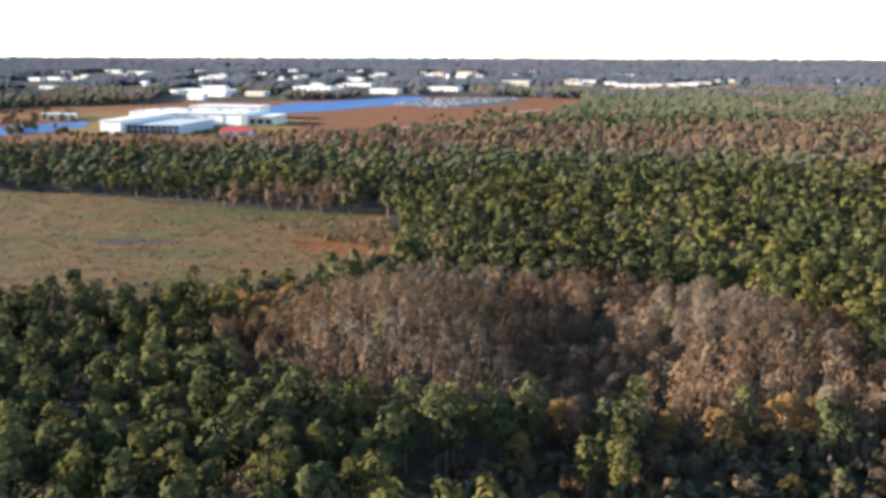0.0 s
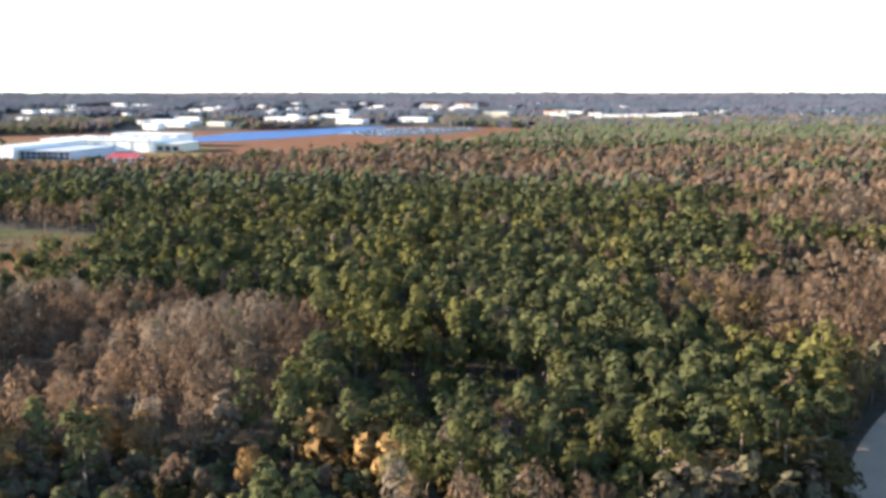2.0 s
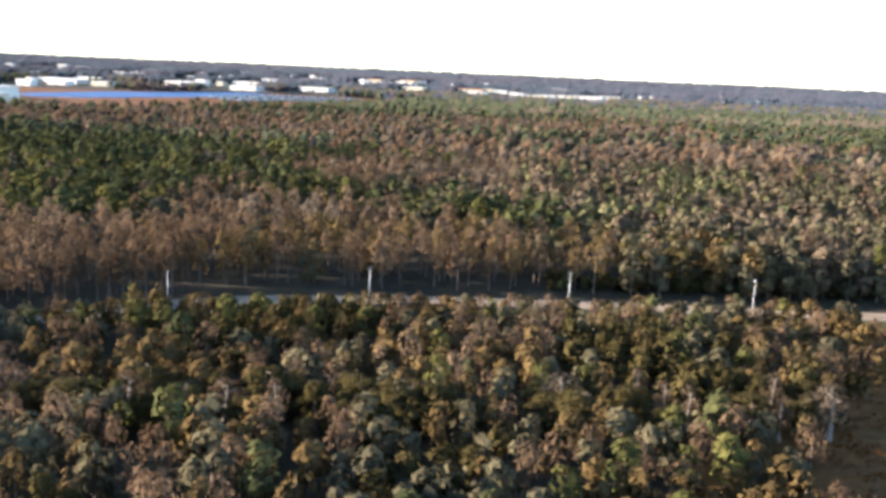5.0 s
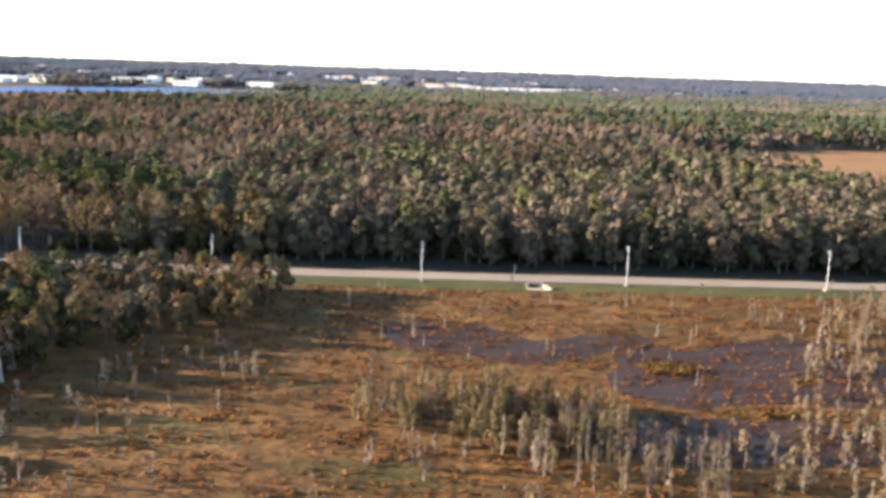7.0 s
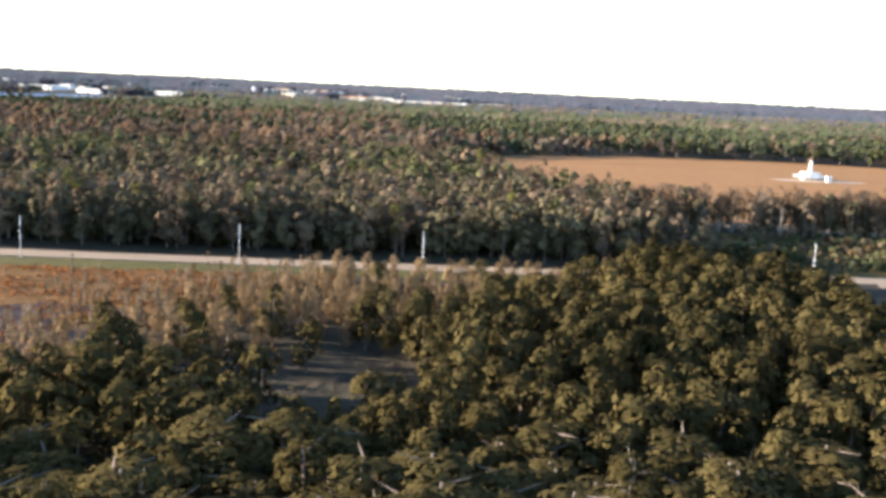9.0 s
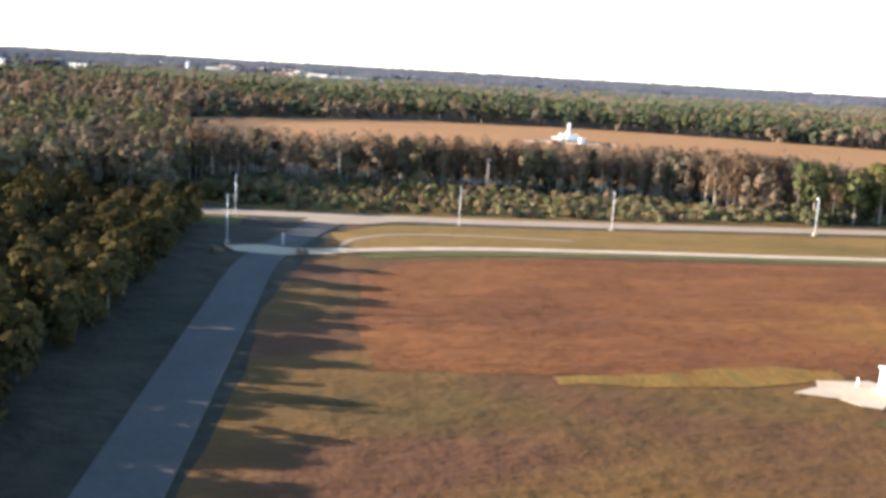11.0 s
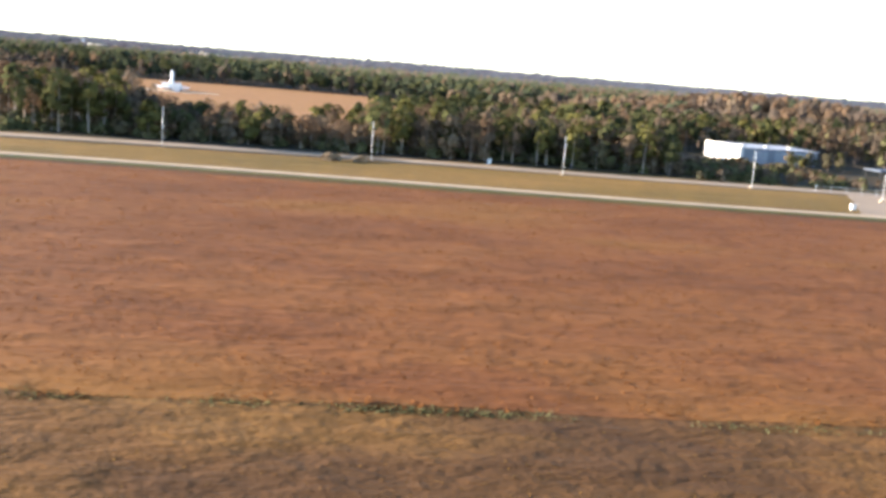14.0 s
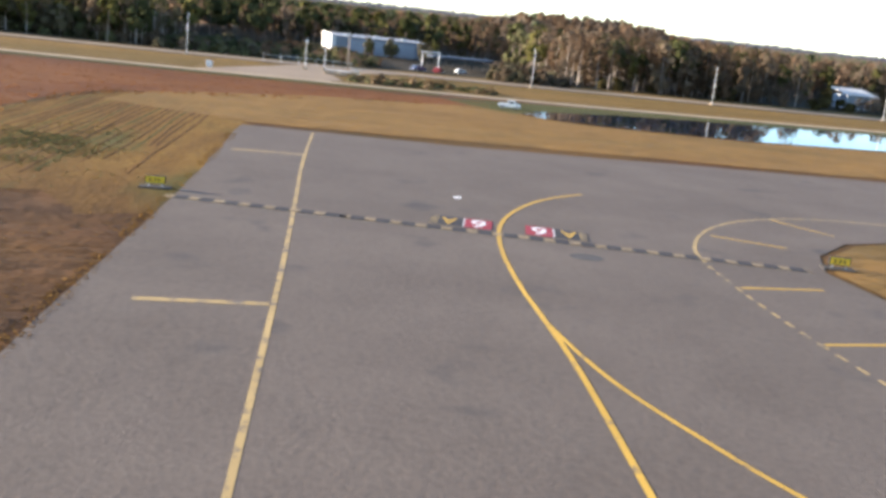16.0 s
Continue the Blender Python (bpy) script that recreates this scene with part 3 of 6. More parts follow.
def faces_mesh(name, V, mats_i, materials, extra=None, tone=None):
    """One mesh from faces (n, corners, 3) with a material number each; extra: triangles (k, 3, 3) of the last material."""
    n, q = len(V), V.shape[1]
    k = 0 if extra is None else len(extra)
    co = V.reshape(-1, 3) if not k else np.concatenate([V.reshape(-1, 3), extra.reshape(-1, 3)])
    me = bpy.data.meshes.new(name)
    me.vertices.add(len(co))
    me.vertices.foreach_set("co", co.astype(np.float32).ravel())
    me.loops.add(len(co))
    me.loops.foreach_set("vertex_index", np.arange(len(co), dtype=np.int32))
    me.polygons.add(n + k)
    me.polygons.foreach_set("loop_start", np.concatenate([np.arange(n) * q, q * n + np.arange(k) * 3]).astype(np.int32))
    me.polygons.foreach_set("material_index", np.concatenate([mats_i, np.full(k, len(materials) - 1)]).astype(np.int32))
    for m in materials:
        me.materials.append(m)
    tones = np.full(n + k, 0.5)
    tones[:n] = RNG.uniform(0.2, 0.8, n) if tone is None else tone
    me.attributes.new("tone", "FLOAT", "FACE").data.foreach_set("value", tones.astype(np.float32))
    me.update(calc_edges=True)
    return me


def unit(v):
    return v / np.maximum(np.linalg.norm(v, axis=-1, keepdims=True), 1e-9)


def cards(C, Nn, size, tall=1.0, ragged=0.35):
    """Small ragged leaf clumps: triangles at C that face Nn."""
    n = len(C)
    up = np.tile((0.0, 0.0, 1.0), (n, 1)) + RNG.normal(0, 0.35, (n, 3))
    a = unit(np.cross(up, Nn))
    b = unit(np.cross(Nn, a))
    s = size[:, None] / 2
    r = lambda: 1 + RNG.uniform(-ragged, ragged, (n, 1))
    turn = RNG.uniform(-0.5, 0.5, (n, 1))
    return np.stack([C - a * s * r() - b * s * tall * (0.8 + turn), C + a * s * r() - b * s * tall * (0.8 - turn), C + a * s * turn + b * s * tall * r()], 1)


def crown(x, y, z, h, r, kind, count, canopy=0.0):
    """Leaf clumps of many trees at once. kind: 0 pine, 1 bare cypress, 2 broad olive, 3 amber bush, 4 shrub, 5 pale reed-like snag."""
    n = len(x)
    idx = np.repeat(np.arange(n), count)
    m = len(idx)
    k = kind[idx]
    blobs = int(np.clip(count // 11, 3, 20 if count < 1000 else 52))
    which = RNG.integers(0, blobs, m)
    bh = RNG.uniform(0, 1, (n, blobs))[idx, which]
    ba = (RNG.uniform(0, 2 * np.pi, (n, blobs)))[idx, which]
    br = (RNG.uniform(0.25, 1, (n, blobs)) ** 0.7)[idx, which]
    lo = np.choose(k, (0.32, 0.34, 0.16, 0.10, 0.0, 0.05, 0.06))
    zz = lo + (1 - lo) * bh * 0.86
    prof = np.choose(k, (np.sin(np.pi * np.clip(0.2 + 0.7 * bh, 0, 1)), np.sin(np.pi * np.clip(0.22 + 0.68 * bh, 0, 1)), np.sin(np.pi * np.clip(0.25 + 0.65 * bh, 0, 1)), np.sin(np.pi * np.clip(0.3 + 0.6 * bh, 0, 1)),
                         np.sqrt(np.clip(1 - bh * bh, 0, 1)), 1.0 - 0.8 * bh, 1.0 - 0.6 * bh))
    rad = r[idx]
    cx = np.cos(ba) * br * prof * rad * 0.66
    cy = np.sin(ba) * br * prof * rad * 0.66
    out = unit(np.stack([cx, cy, (bh - 0.35) * rad * 0.9], 1))
    d = unit(RNG.normal(0, 1, (m, 3)) + out * 0.8 + (0, 0, 0.25))
    bsz = np.choose(k, (0.40, 0.44, 0.40, 0.40, 0.46, 0.3, 0.42)) * rad * RNG.uniform(0.72, 1.06, m) * (1.0 if count < 1000 else 0.66)
    sq = np.choose(k, (0.95, 1.5, 0.95, 0.9, 0.7, 2.0, 1.3))
    C = np.stack([x[idx] + cx + d[:, 0] * bsz, y[idx] + cy + d[:, 1] * bsz, z[idx] + zz * h[idx] + d[:, 2] * bsz * sq], 1)
    C[:, 2] = np.maximum(C[:, 2], z[idx] + 0.1)
    loose = np.choose(k, (0.32, 0.45, 0.34, 0.34, 0.3, 0.5, 0.42))[:, None]
    nn = unit(d + out * 0.55 + RNG.normal(0, 1, (m, 3)) * loose)
    # turns far clumps sunward, evening out the shade in the crowns
    if canopy:
        nn = unit(nn * (1 - canopy) + np.array((-0.75, -0.5, 0.45)) * canopy)
    size = rad * np.choose(k, (0.70, 0.30 + 0.3 * canopy, 0.70, 0.70, 0.70, 0.26, 0.36)) * (60 / max(count, 8)) ** 0.5 * RNG.uniform(0.6, 1.3, m)
    tall = np.choose(k, (0.85, 2.3, 0.95, 0.9, 0.75, 4.5, 2.4))[:, None]
    return cards(C, nn, size, tall), idx


def trunks(x, y, z, h, r):
    """Thin three-sided tapered trunks as triangles."""
    n = len(x)
    a = np.array([0, 2.094, 4.189])[None, :] + RNG.uniform(0, 6, (n, 1))
    lean = RNG.normal(0, 0.02, (n, 2)) * h[:, None]
    B = np.stack([x[:, None] + r[:, None] * np.cos(a), y[:, None] + r[:, None] * np.sin(a), np.repeat(z[:, None], 3, 1)], 2)
    top = np.stack([x + lean[:, 0], y + lean[:, 1], z + h * 0.92], 1)[:, None, :]
    return np.concatenate([np.concatenate([B[:, [i]], B[:, [(i + 1) % 3]], top], 1) for i in range(3)])


MATS_OF = [PINE, BARE, OLIVE, AMBER, SHRUB, REED, TAN]
BEND_MATS = [PINE, (2, 2, 18), (18, 4, 14), AMBER, SHRUB, REED, TAN]
MIXED_MATS = [(0, 1, 1), (2, 2, 3), (4, 5, 7), AMBER, SHRUB, REED, TAN]
GROVE_MATS = [PINE, BARE, (14,), AMBER, SHRUB, REED, TAN]
HAZE_MATS = [(11,), (12,), (11, 12), (12,)]
FARMID_MATS = [(15,), (16,), (15, 16), (16,)]


def forest(name, T, count, label, with_trunks=True, mats=MATS_OF, canopy=0.0, bark=None):
    """Woods of many trees, T: x, y, z, height, radius, kind, as one mesh."""
    x, y, z, h, r = (T[:, i] for i in range(5))
    kind = T[:, 5].astype(int)
    V, idx = crown(x, y, z, h, r, kind, count, canopy)
    pick = np.clip((0.5 + 1.1 * field_noise(x, y, 0.045, 6.0) + RNG.normal(0, 0.16, len(x))) * 3, 0, 2).astype(int)
    mi = np.array([mats[k][p % len(mats[k])] for k, p in zip(kind, pick)])[idx]
    ex = trunks(x, y, z, h, 0.035 * r + 0.05) if with_trunks else None
    tone = np.clip(0.5 + 0.7 * field_noise(x * 0.6, y, 0.06, 4.0) + RNG.normal(0, 0.26 * (1 - canopy), len(x)), 0, 1)[idx]
    ob = new(name, faces_mesh(name, V, mi, LEAVES + [bark or M_BARK], ex, tone))
    return tagged(ob, label, "woods", "", "stuff")


def field_noise(x, y, s, o=0.0):
    return np.array([noise.noise((a * s + o, b * s - o, o)) for a, b in zip(x, y)])


def road_y(x):
    return np.interp(x, [p[0] for p in ROADLINE], [p[1] for p in ROADLINE])


def ell(x, y, cx, cy, rx, ry):
    return ((x - cx) / rx) ** 2 + ((y - cy) / ry) ** 2


def hill_z(x, y):
    return 5.8 * np.exp(-ell(x, y, 650, 334, 36, 60) ** 2)


CLEAR = [MEADOW, MARSH, VORFIELD, ORANGE, LAKE, LAKE_WEST, PARKING, PLANT, AIRFIELD, NORTHVERGE, SCRUB]


def keep_out(x, y):
    bad = np.zeros(len(x), bool)
    for p in CLEAR:
        bad |= inside(p, x, y)
    ry = road_y(x)
    bad |= (x > 146) & (np.abs(y - ry) < 3.6)
    bad |= (x > 156) & (x < 545) & (y - ry > 0) & (y - ry < 6.8)
    bad |= (x <= 152) & (x > 60) & (np.abs(np.interp(y, [p[1] for p in ROADLINE[:8]], [p[0] for p in ROADLINE[:8]]) - x) < 4.2) & (y < 118)
    inner = x - np.interp(y, [p[1] for p in ROADLINE[:8]], [p[0] for p in ROADLINE[:8]])
    bad |= (inner > 0) & (y < 108) & (inner < np.interp(y, [60, 85, 96, 108], [9.4, 9.0, 7.4, 6.0]))
    bad |= (x > 373.5) & (x < 386.2) & (y < 122)
    bad |= (x > 228) & (x < 345) & (y < ry + 3) & (y > ry - 9)
    bad |= (x > 112) & (x < 232) & (y < ry) & (y > ry - 6.5 - 1.5 * np.sin(x * 0.16))
    bad |= ell(x, y, 143, 84, 9.5, 4.2) < 1
    bad |= (ell(x, y, 316, 67, 9, 12) < 1) & (RNG.uniform(0, 1, len(x)) < 0.94)
    bad |= (x > 548) & (x < 604) & (y > 128) & (y < 186)          # storage building and the view to it
    bad |= (x > 366) & (x < 470) & (y > 166) & (y < 200)
    bad |= (x > 470) & (x < 503) & (y > 139) & (y < 240) & (RNG.uniform(0, 1, len(x)) < 0.66)
    bad |= (x > 578) & (x < 606) & (y > 120) & (y < 152)          # gate yard
    bad |= (x > 640) & (x < 668) & (y > 143) & (y < 166)
    for bx, by in FAR_SITES:
        bad |= (np.abs(x - bx) < 26) & (y > by * 0.86) & (y < by + 12)
    return bad


FAR_SITES = []


def bare_dome(x, y):
    """Two domed stands of leafless cypress."""
    return (ell(x, y, 18, 114, 29, 24) < 1) | (ell(x, y, 54, 116, 15, 27) < 1)


def species(x, y):
    """Which kind of tree grows where, with height and crown radius."""
    n = len(x)
    wide = np.where(y > 240, 0.3, 0.75)
    f1, f2 = field_noise(x * wide, y, 0.018), field_noise(x * wide, y, 0.05, 3.1)
    u = RNG.uniform(0, 1, n)
    kind = np.where(f2 + 0.5 * f1 + RNG.normal(0, 0.12, n) > -0.02, 2, 1)
    kind = np.where((field_noise(x * wide, y, 0.03, 12.0) > 0.2) & (u < 0.8), 0, kind)
    kind = np.where((f1 + 0.3 * f2 > 0.12) & (u < 0.8) & ((x < 165) | (y > 430)), 0, kind)
    pine = (ell(x, y, 68, 190, 78, 92) < 1) | (ell(x, y, -42, 128, 36, 34) < 1) | (ell(x, y, -40, 300, 118, 48) < 1)
    pine |= (ell(x, y, 90, 100, 32, 30) < 1)
    kind = np.where(pine & (u < 0.88 + 0.2 * f2), 0, kind)
    bare = (ell(x, y, 28, 119, 42, 29) < 1) | (ell(x, y, 172, 146, 34, 18) < 1) | (ell(x, y, 40, 400, 300, 48) < 1) | (ell(x, y, 250, 300, 70, 30) < 1) | (ell(x, y, 200, 230, 45, 25) < 1) | (ell(x, y, 165, 330, 60, 26) < 1)
    bare |= (ell(x, y, 45, 95, 16, 10) < 1)
    kind = np.where(bare & (u < 0.72 - 0.9 * f2), 1, kind)
    kind = np.where((ell(x, y, 28, 119, 42, 29) < 1) & (u < 0.92), 1, kind)
    kind = np.where((ell(x, y, 147, 128, 33, 27) < 1) & (u < 0.86), 1, kind)
    green = (ell(x, y, 100, 560, 170, 110) < 1) | (ell(x, y, 330, 700, 260, 90) < 1) | ((y > 355) & (y < 450) & (x > 330) & (x < 620))
    kind = np.where(green & (u < 0.75), 0, kind)
    olive = ((x > 120) & (x < 246) & (y < road_y(x))) | ((x > 296) & (x < 380) & (y < road_y(x)))
    kind = np.where(olive & (x < 250), np.where(u < 0.68, 2, np.where(u < 0.93, 1, 0)), kind)
    kind = np.where(olive & (x >= 250), 2, kind)
    north = (x > 365) & (x < 470) & (y > 140) & (y < 225)
    kind = np.where(north, np.where(u < 0.7, 1, 2), kind)
    belt = (x > 215) & (x < 365) & (y > 118) & (y < 260)
    kind = np.where(belt, np.where(u < 0.92, 2, np.where(u < 0.98, 1, 0)), kind)
    east = (x >= 470) & (y < 300)
    kind = np.where(east, np.where(u < 0.27 + 0.9 * f1, 0, np.where(u < 0.66, 2, 1)), kind)
    crest = ell(x, y, 650, 334, 52, 66) < 1
    kind = np.where(crest, np.where(u < 0.75, 1, 2), kind)
    grove = (x > 598) & (x < 860) & (y > 128) & (y < 200)
    kind = np.where(grove, np.where(u < 0.6, 1, np.where(u < 0.84, 2, 0)), kind)
    tan_edge = (x > 270) & (x < 352) & (y < 121) & (x < np.interp(y, [35, 60, 66, 72, 82, 93, 108, 121], [291, 297, 304, 312, 323, 337, 350, 358]) + 3 * f2)
    kind = np.where(tan_edge, np.where(u < 0.93, 6, 2), kind)
    kind = np.where(bare_dome(x, y), np.where(u < 0.94, 1, 2), kind)
    kind = np.where(ell(x, y, 42, 77, 36, 13.5) < 1, np.where(u < 0.25, 1, np.where(u < 0.93, 2, 0)), kind)
    amber = (ell(x, y, 84, 86, 20, 8) < 1) & (u > 0.86)
    amber |= (ell(x, y, -16, 137, 16, 6) < 1) & (u > 0.35)
    amber |= (u > 0.99) & (y < 320) & (x < 230)
    kind = np.where(y > 980, np.where(field_noise(x * 0.18, y, 0.012, 15.0) + RNG.normal(0, 0.08, n) > -0.14, 0, 1), kind)
    kind = np.where(amber, 3, kind)
    kind = np.where((x > 262) & (x < 382) & (y < 116) & (kind != 6), 2, kind)
    v = RNG.uniform(0, 1, n)
    h = np.choose(kind, (6.4 + 3.0 * v, 5.8 + 2.2 * v, 5.0 + 2.6 * v, 3.8 + 2.0 * v, 1.0 + v, 1.0 + v, 2.2 + 2.2 * v))
    r = np.choose(kind, (1.45 + 0.75 * v, 1.3 + 0.6 * v, 1.7 + 0.9 * v, 1.9 + 0.9 * v, 1.0 + v, 1.0 + v, 0.7 + 0.5 * v))
    h = np.where(olive & (x < 250), h * 0.64, h)
    r = np.where(olive & (x < 250), r * 0.8, r)
    dome = bare_dome(x, y)
    h = np.where(dome, 3.4 + 8.6 * np.exp(-((x - 8) / 15) ** 2 - ((y - 119) / 24) ** 2) + 4.6 * np.exp(-((x - 54) / 13) ** 2 - ((y - 114) / 26) ** 2) + 1.2 * v, h)
    r = np.where(dome, 1.25 + 0.6 * v, r)
    hollow = (ell(x, y, 30, 105, 9, 14) < 1) | (ell(x, y, 82, 100, 12, 10) < 1)
    h = np.where(hollow, 2.2 + 1.2 * v, h)
    front = ell(x, y, 42, 77, 36, 13.5) < 1
    h = np.where(front & (kind != 0), 1.0 + 1.5 * v, h)
    r = np.where(front & (kind != 0), 0.8 + 0.6 * v, r)
    low = olive & (x > 158) & (x < 212)
    h = np.where(low, np.minimum(h, 1.3 + 0.32 * np.maximum(road_y(x) - 4 - y, 0)), h)
    r = np.where(low, np.minimum(r, 0.4 + 0.5 * h), r)
    h = np.where(belt, h * 1.1, h)
    r = np.where(belt | ((kind == 2) & (y < 300)), r * 0.82, r)
    h = np.where(north, h * 1.05, h)
    h = np.where(east & ~crest, h * 0.85, h)
    h = np.where(crest, 5.2 + 1.0 * v, h)
    h = np.where((x > 480) & (y > 275) & ~crest, np.minimum(h, 7.4), h)
    gap = (x > 469) & (x < 505) & (y > 128) & (y < 240)
    h = np.where(gap, h * 0.62, h)
    h = np.where(grove, (6.6 + 2.0 * v) * np.where(x > 655, 0.84, 1.0), h)
    h = np.where((x > 690) & (y > 200) & (y < 520), h * 0.8, h)
    far = y > 520
    h = np.where(far, (5.6 + np.where(y > 980, 0.4, 1.2) * v) * np.where(kind == 1, 0.88, 1.0), h)
    eastgrove = (x > 296) & (x < 380) & (y < 116) & (kind != 6)
    h = np.where(eastgrove, h * np.where(x > 360, 0.62, 0.8), h)
    r = np.where(eastgrove, r * 0.88, r)
    return kind, h, r


def plant(x0, x1, y0, y1, spacing, margin=25.0):
    """Trees on a jittered grid, within what the flight overlooks."""
    nx, ny = int((x1 - x0) / spacing), int((y1 - y0) / spacing)
    gx, gy = np.meshgrid(np.arange(nx), np.arange(ny))
    x = x0 + (gx.ravel() + RNG.uniform(0, 1, nx * ny)) * spacing
    y = y0 + (gy.ravel() + RNG.uniform(0, 1, nx * ny)) * spacing
    ok = (x > -0.37 * y - margin) & (x < 592 + 0.62 * y + margin)
    x, y = x[ok], y[ok]
    ok = ~keep_out(x, y)
    x, y = x[ok], y[ok]
    kind, h, r = species(x, y)
    return np.stack([x, y, hill_z(x, y), h, r, kind], 1)


# far buildings: x of the two ends, depth in the scene, height, wall, roof
FAR = [(-139, -83, 905, 4.5, 0, 0), (-110, -96, 800, 6, 0, 0), (-102, -83, 850, 4, 0, 0), (-69, -51, 862, 4.5, 1, 0), (-402, -388, 1560, 6, 0, 0), (-304, -297, 1180, 3, 0, 0),
       (-370, -358, 1710, 5, 0, 0), (-343, -328, 1635, 7, 0, 0), (-319, -308, 1637, 5, 1, 0), (-287, -262, 1535, 7, 0, 0), (-217, -198, 1687, 5, 0, 0), (-107, -93, 1584, 4, 0, 0),
       (-62, -56, 1347, 4, 0, 0), (-31, 8, 977, 5, 0, 0), (12, 20, 1020, 5, 1, 0), (19, 53, 1082, 4.5, 0, 0), (42, 69, 915, 5, 0, 0), (78, 97, 1531, 5, 0, 0), (102, 133, 964, 5, 0, 0),
       (-44, -36, 1374, 4, 0, 0), (-33, -26, 1400, 5, 0, 0), (214, 239, 1576, 7, 1, 2), (163, 184, 1505, 8, 1, 2), (208, 227, 1140, 6, 1, 0), (212, 230, 1086, 8, 1, 0), (272, 309, 1200, 5, 1, 2),
       (286, 307, 1142, 3, 0, 0), (428, 453, 1402, 7.5, 1, 0), (335, 350, 1143, 4, 0, 0), (323, 349, 1055, 4.5, 0, 0), (340, 361, 1023, 5.5, 1, 0), (373, 389, 1039, 6, 1, 0),
       (501, 522, 1230, 4, 0, 0), (520, 528, 1209, 5.5, 1, 0), (672, 708, 3060, 8, 0, 0), (1205, 1227, 3196, 8, 0, 0), (1307, 1330, 3222, 8, 0, 0), (400, 440, 1120, 4, 0, 0), (445, 470, 1150, 4, 1, 0)]
for i in range(46):
    fy = random.choice((1050, 1250, 1450, 1700)) + random.uniform(-60, 60)
    fx = random.uniform(-0.3 * fy, 330 + 0.3 * fy)
    if fy > 800 or fx > 180:
        FAR.append((fx, fx + random.uniform(7, 20), fy, random.uniform(4.0, 6.5), random.choice((0, 0, 1)), random.choice((0, 0, 0, 3))))
FAR_SITES.extend(((a + b) / 2, d) for a, b, d, *_ in FAR if d < 1900)
FAR_SITES.extend([(160, 1262)])

near_west = np.concatenate([plant(-70, 110, 66, 150, 3.1), plant(110, 240, 48, 112, 2.7), plant(110, 240, 112, 150, 3.2)])
near_east = plant(278, 382, 36, 116, 2.45)
belt_near = np.concatenate([plant(230, 860, 118, 165, 2.6), plant(360, 482, 143, 164, 2.6)])
mid = np.concatenate([plant(-160, 235, 150, 275, 3.9), plant(235, 900, 165, 275, 3.5)])
far_mid = plant(-300, 1100, 275, 520, 4.6, 40)
far_a = plant(-450, 1300, 520, 980, 6.2, 60)
far_b = plant(-800, 1900, 980, 2000, 9.5, 100)
far_c = plant(-1500, 2900, 2000, 3560, 24, 200)
far_a[:, 4] *= 1.25
far_b[:, 4] *= 2.3
far_c[:, 4] *= 4.2
far_c[:, 3] *= 0.85

# trees one can pick out, nearest the flight: objects of their own
TREE_LABEL = {0: ("pine_tree", "green pine with a bare trunk and clumped crown", "pine tree"), 1: ("cypress_tree", "leafless brown winter cypress with fine twigs", "cypress tree"),
              2: ("oak_tree", "olive-brown broadleaf tree with a clumped crown", "oak tree"), 3: ("amber_tree", "small tree with amber autumn leaves", "tree")}
PROTO = {}


def tree_proto(kind, variant):
    """One tree of the kind, 6 m high, with trunk and crown."""
    name, label, cat = TREE_LABEL[kind]
    rad = (1.5, 1.3, 1.75, 2.1)[kind]
    one = lambda v: np.array([float(v)])
    V, _ = crown(one(0), one(0), one(0), one(6.0), one(rad), np.array([kind]), 2200 if kind == 2 else 900)
    mi = GROVE_MATS[kind][variant % len(GROVE_MATS[kind])]
    root = thing(name, pose(0, 0, 0), label, cat, "trees under the flight path")
    bm = bmesh.new()
    segs = 5
    rings = []
    for j in range(segs + 1):
        t = j / segs
        rr = 0.17 * (1 - 0.8 * t) + (0.08 if j == 0 else 0)
        ox, oy = 0.15 * math.sin(2.1 * t + variant), 0.12 * math.cos(2.7 * t + variant * 2)
        rings.append([bm.verts.new((ox + rr * math.cos(a * 1.0472), oy + rr * math.sin(a * 1.0472), 5.6 * t)) for a in range(6)])
    for a, b in zip(rings, rings[1:]):
        for i in range(6):
            bm.faces.new((a[i], a[(i + 1) % 6], b[(i + 1) % 6], b[i]))
    for j in range(7):
        ang, z0 = j * 2.4 + variant, 2.2 + 0.5 * j
        d = Vector((math.cos(ang), math.sin(ang), 0.55))
        p, q = Vector((0.05, 0.05, z0)), Vector((0.05, 0.05, z0)) + d * (rad * 0.55)
        sd = Vector((-d.y, d.x, 0)) * 0.05
        tip = bm.verts.new(q)
        tri = [bm.verts.new(p + sd), bm.verts.new(p - sd), bm.verts.new(p + Vector((0, 0, 0.09)))]
        for i in range(3):
            bm.faces.new((tri[i], tri[(i + 1) % 3], tip))
    part("trunk", bm, M_PALEBARK if kind == 1 else M_BARK, root)
    ob = new("crown", faces_mesh("crown", V, np.zeros(len(V), int), [LEAVES[mi]], None, np.full(len(V), 0.3 + 0.2 * variant)))
    ob.parent = root
    return root


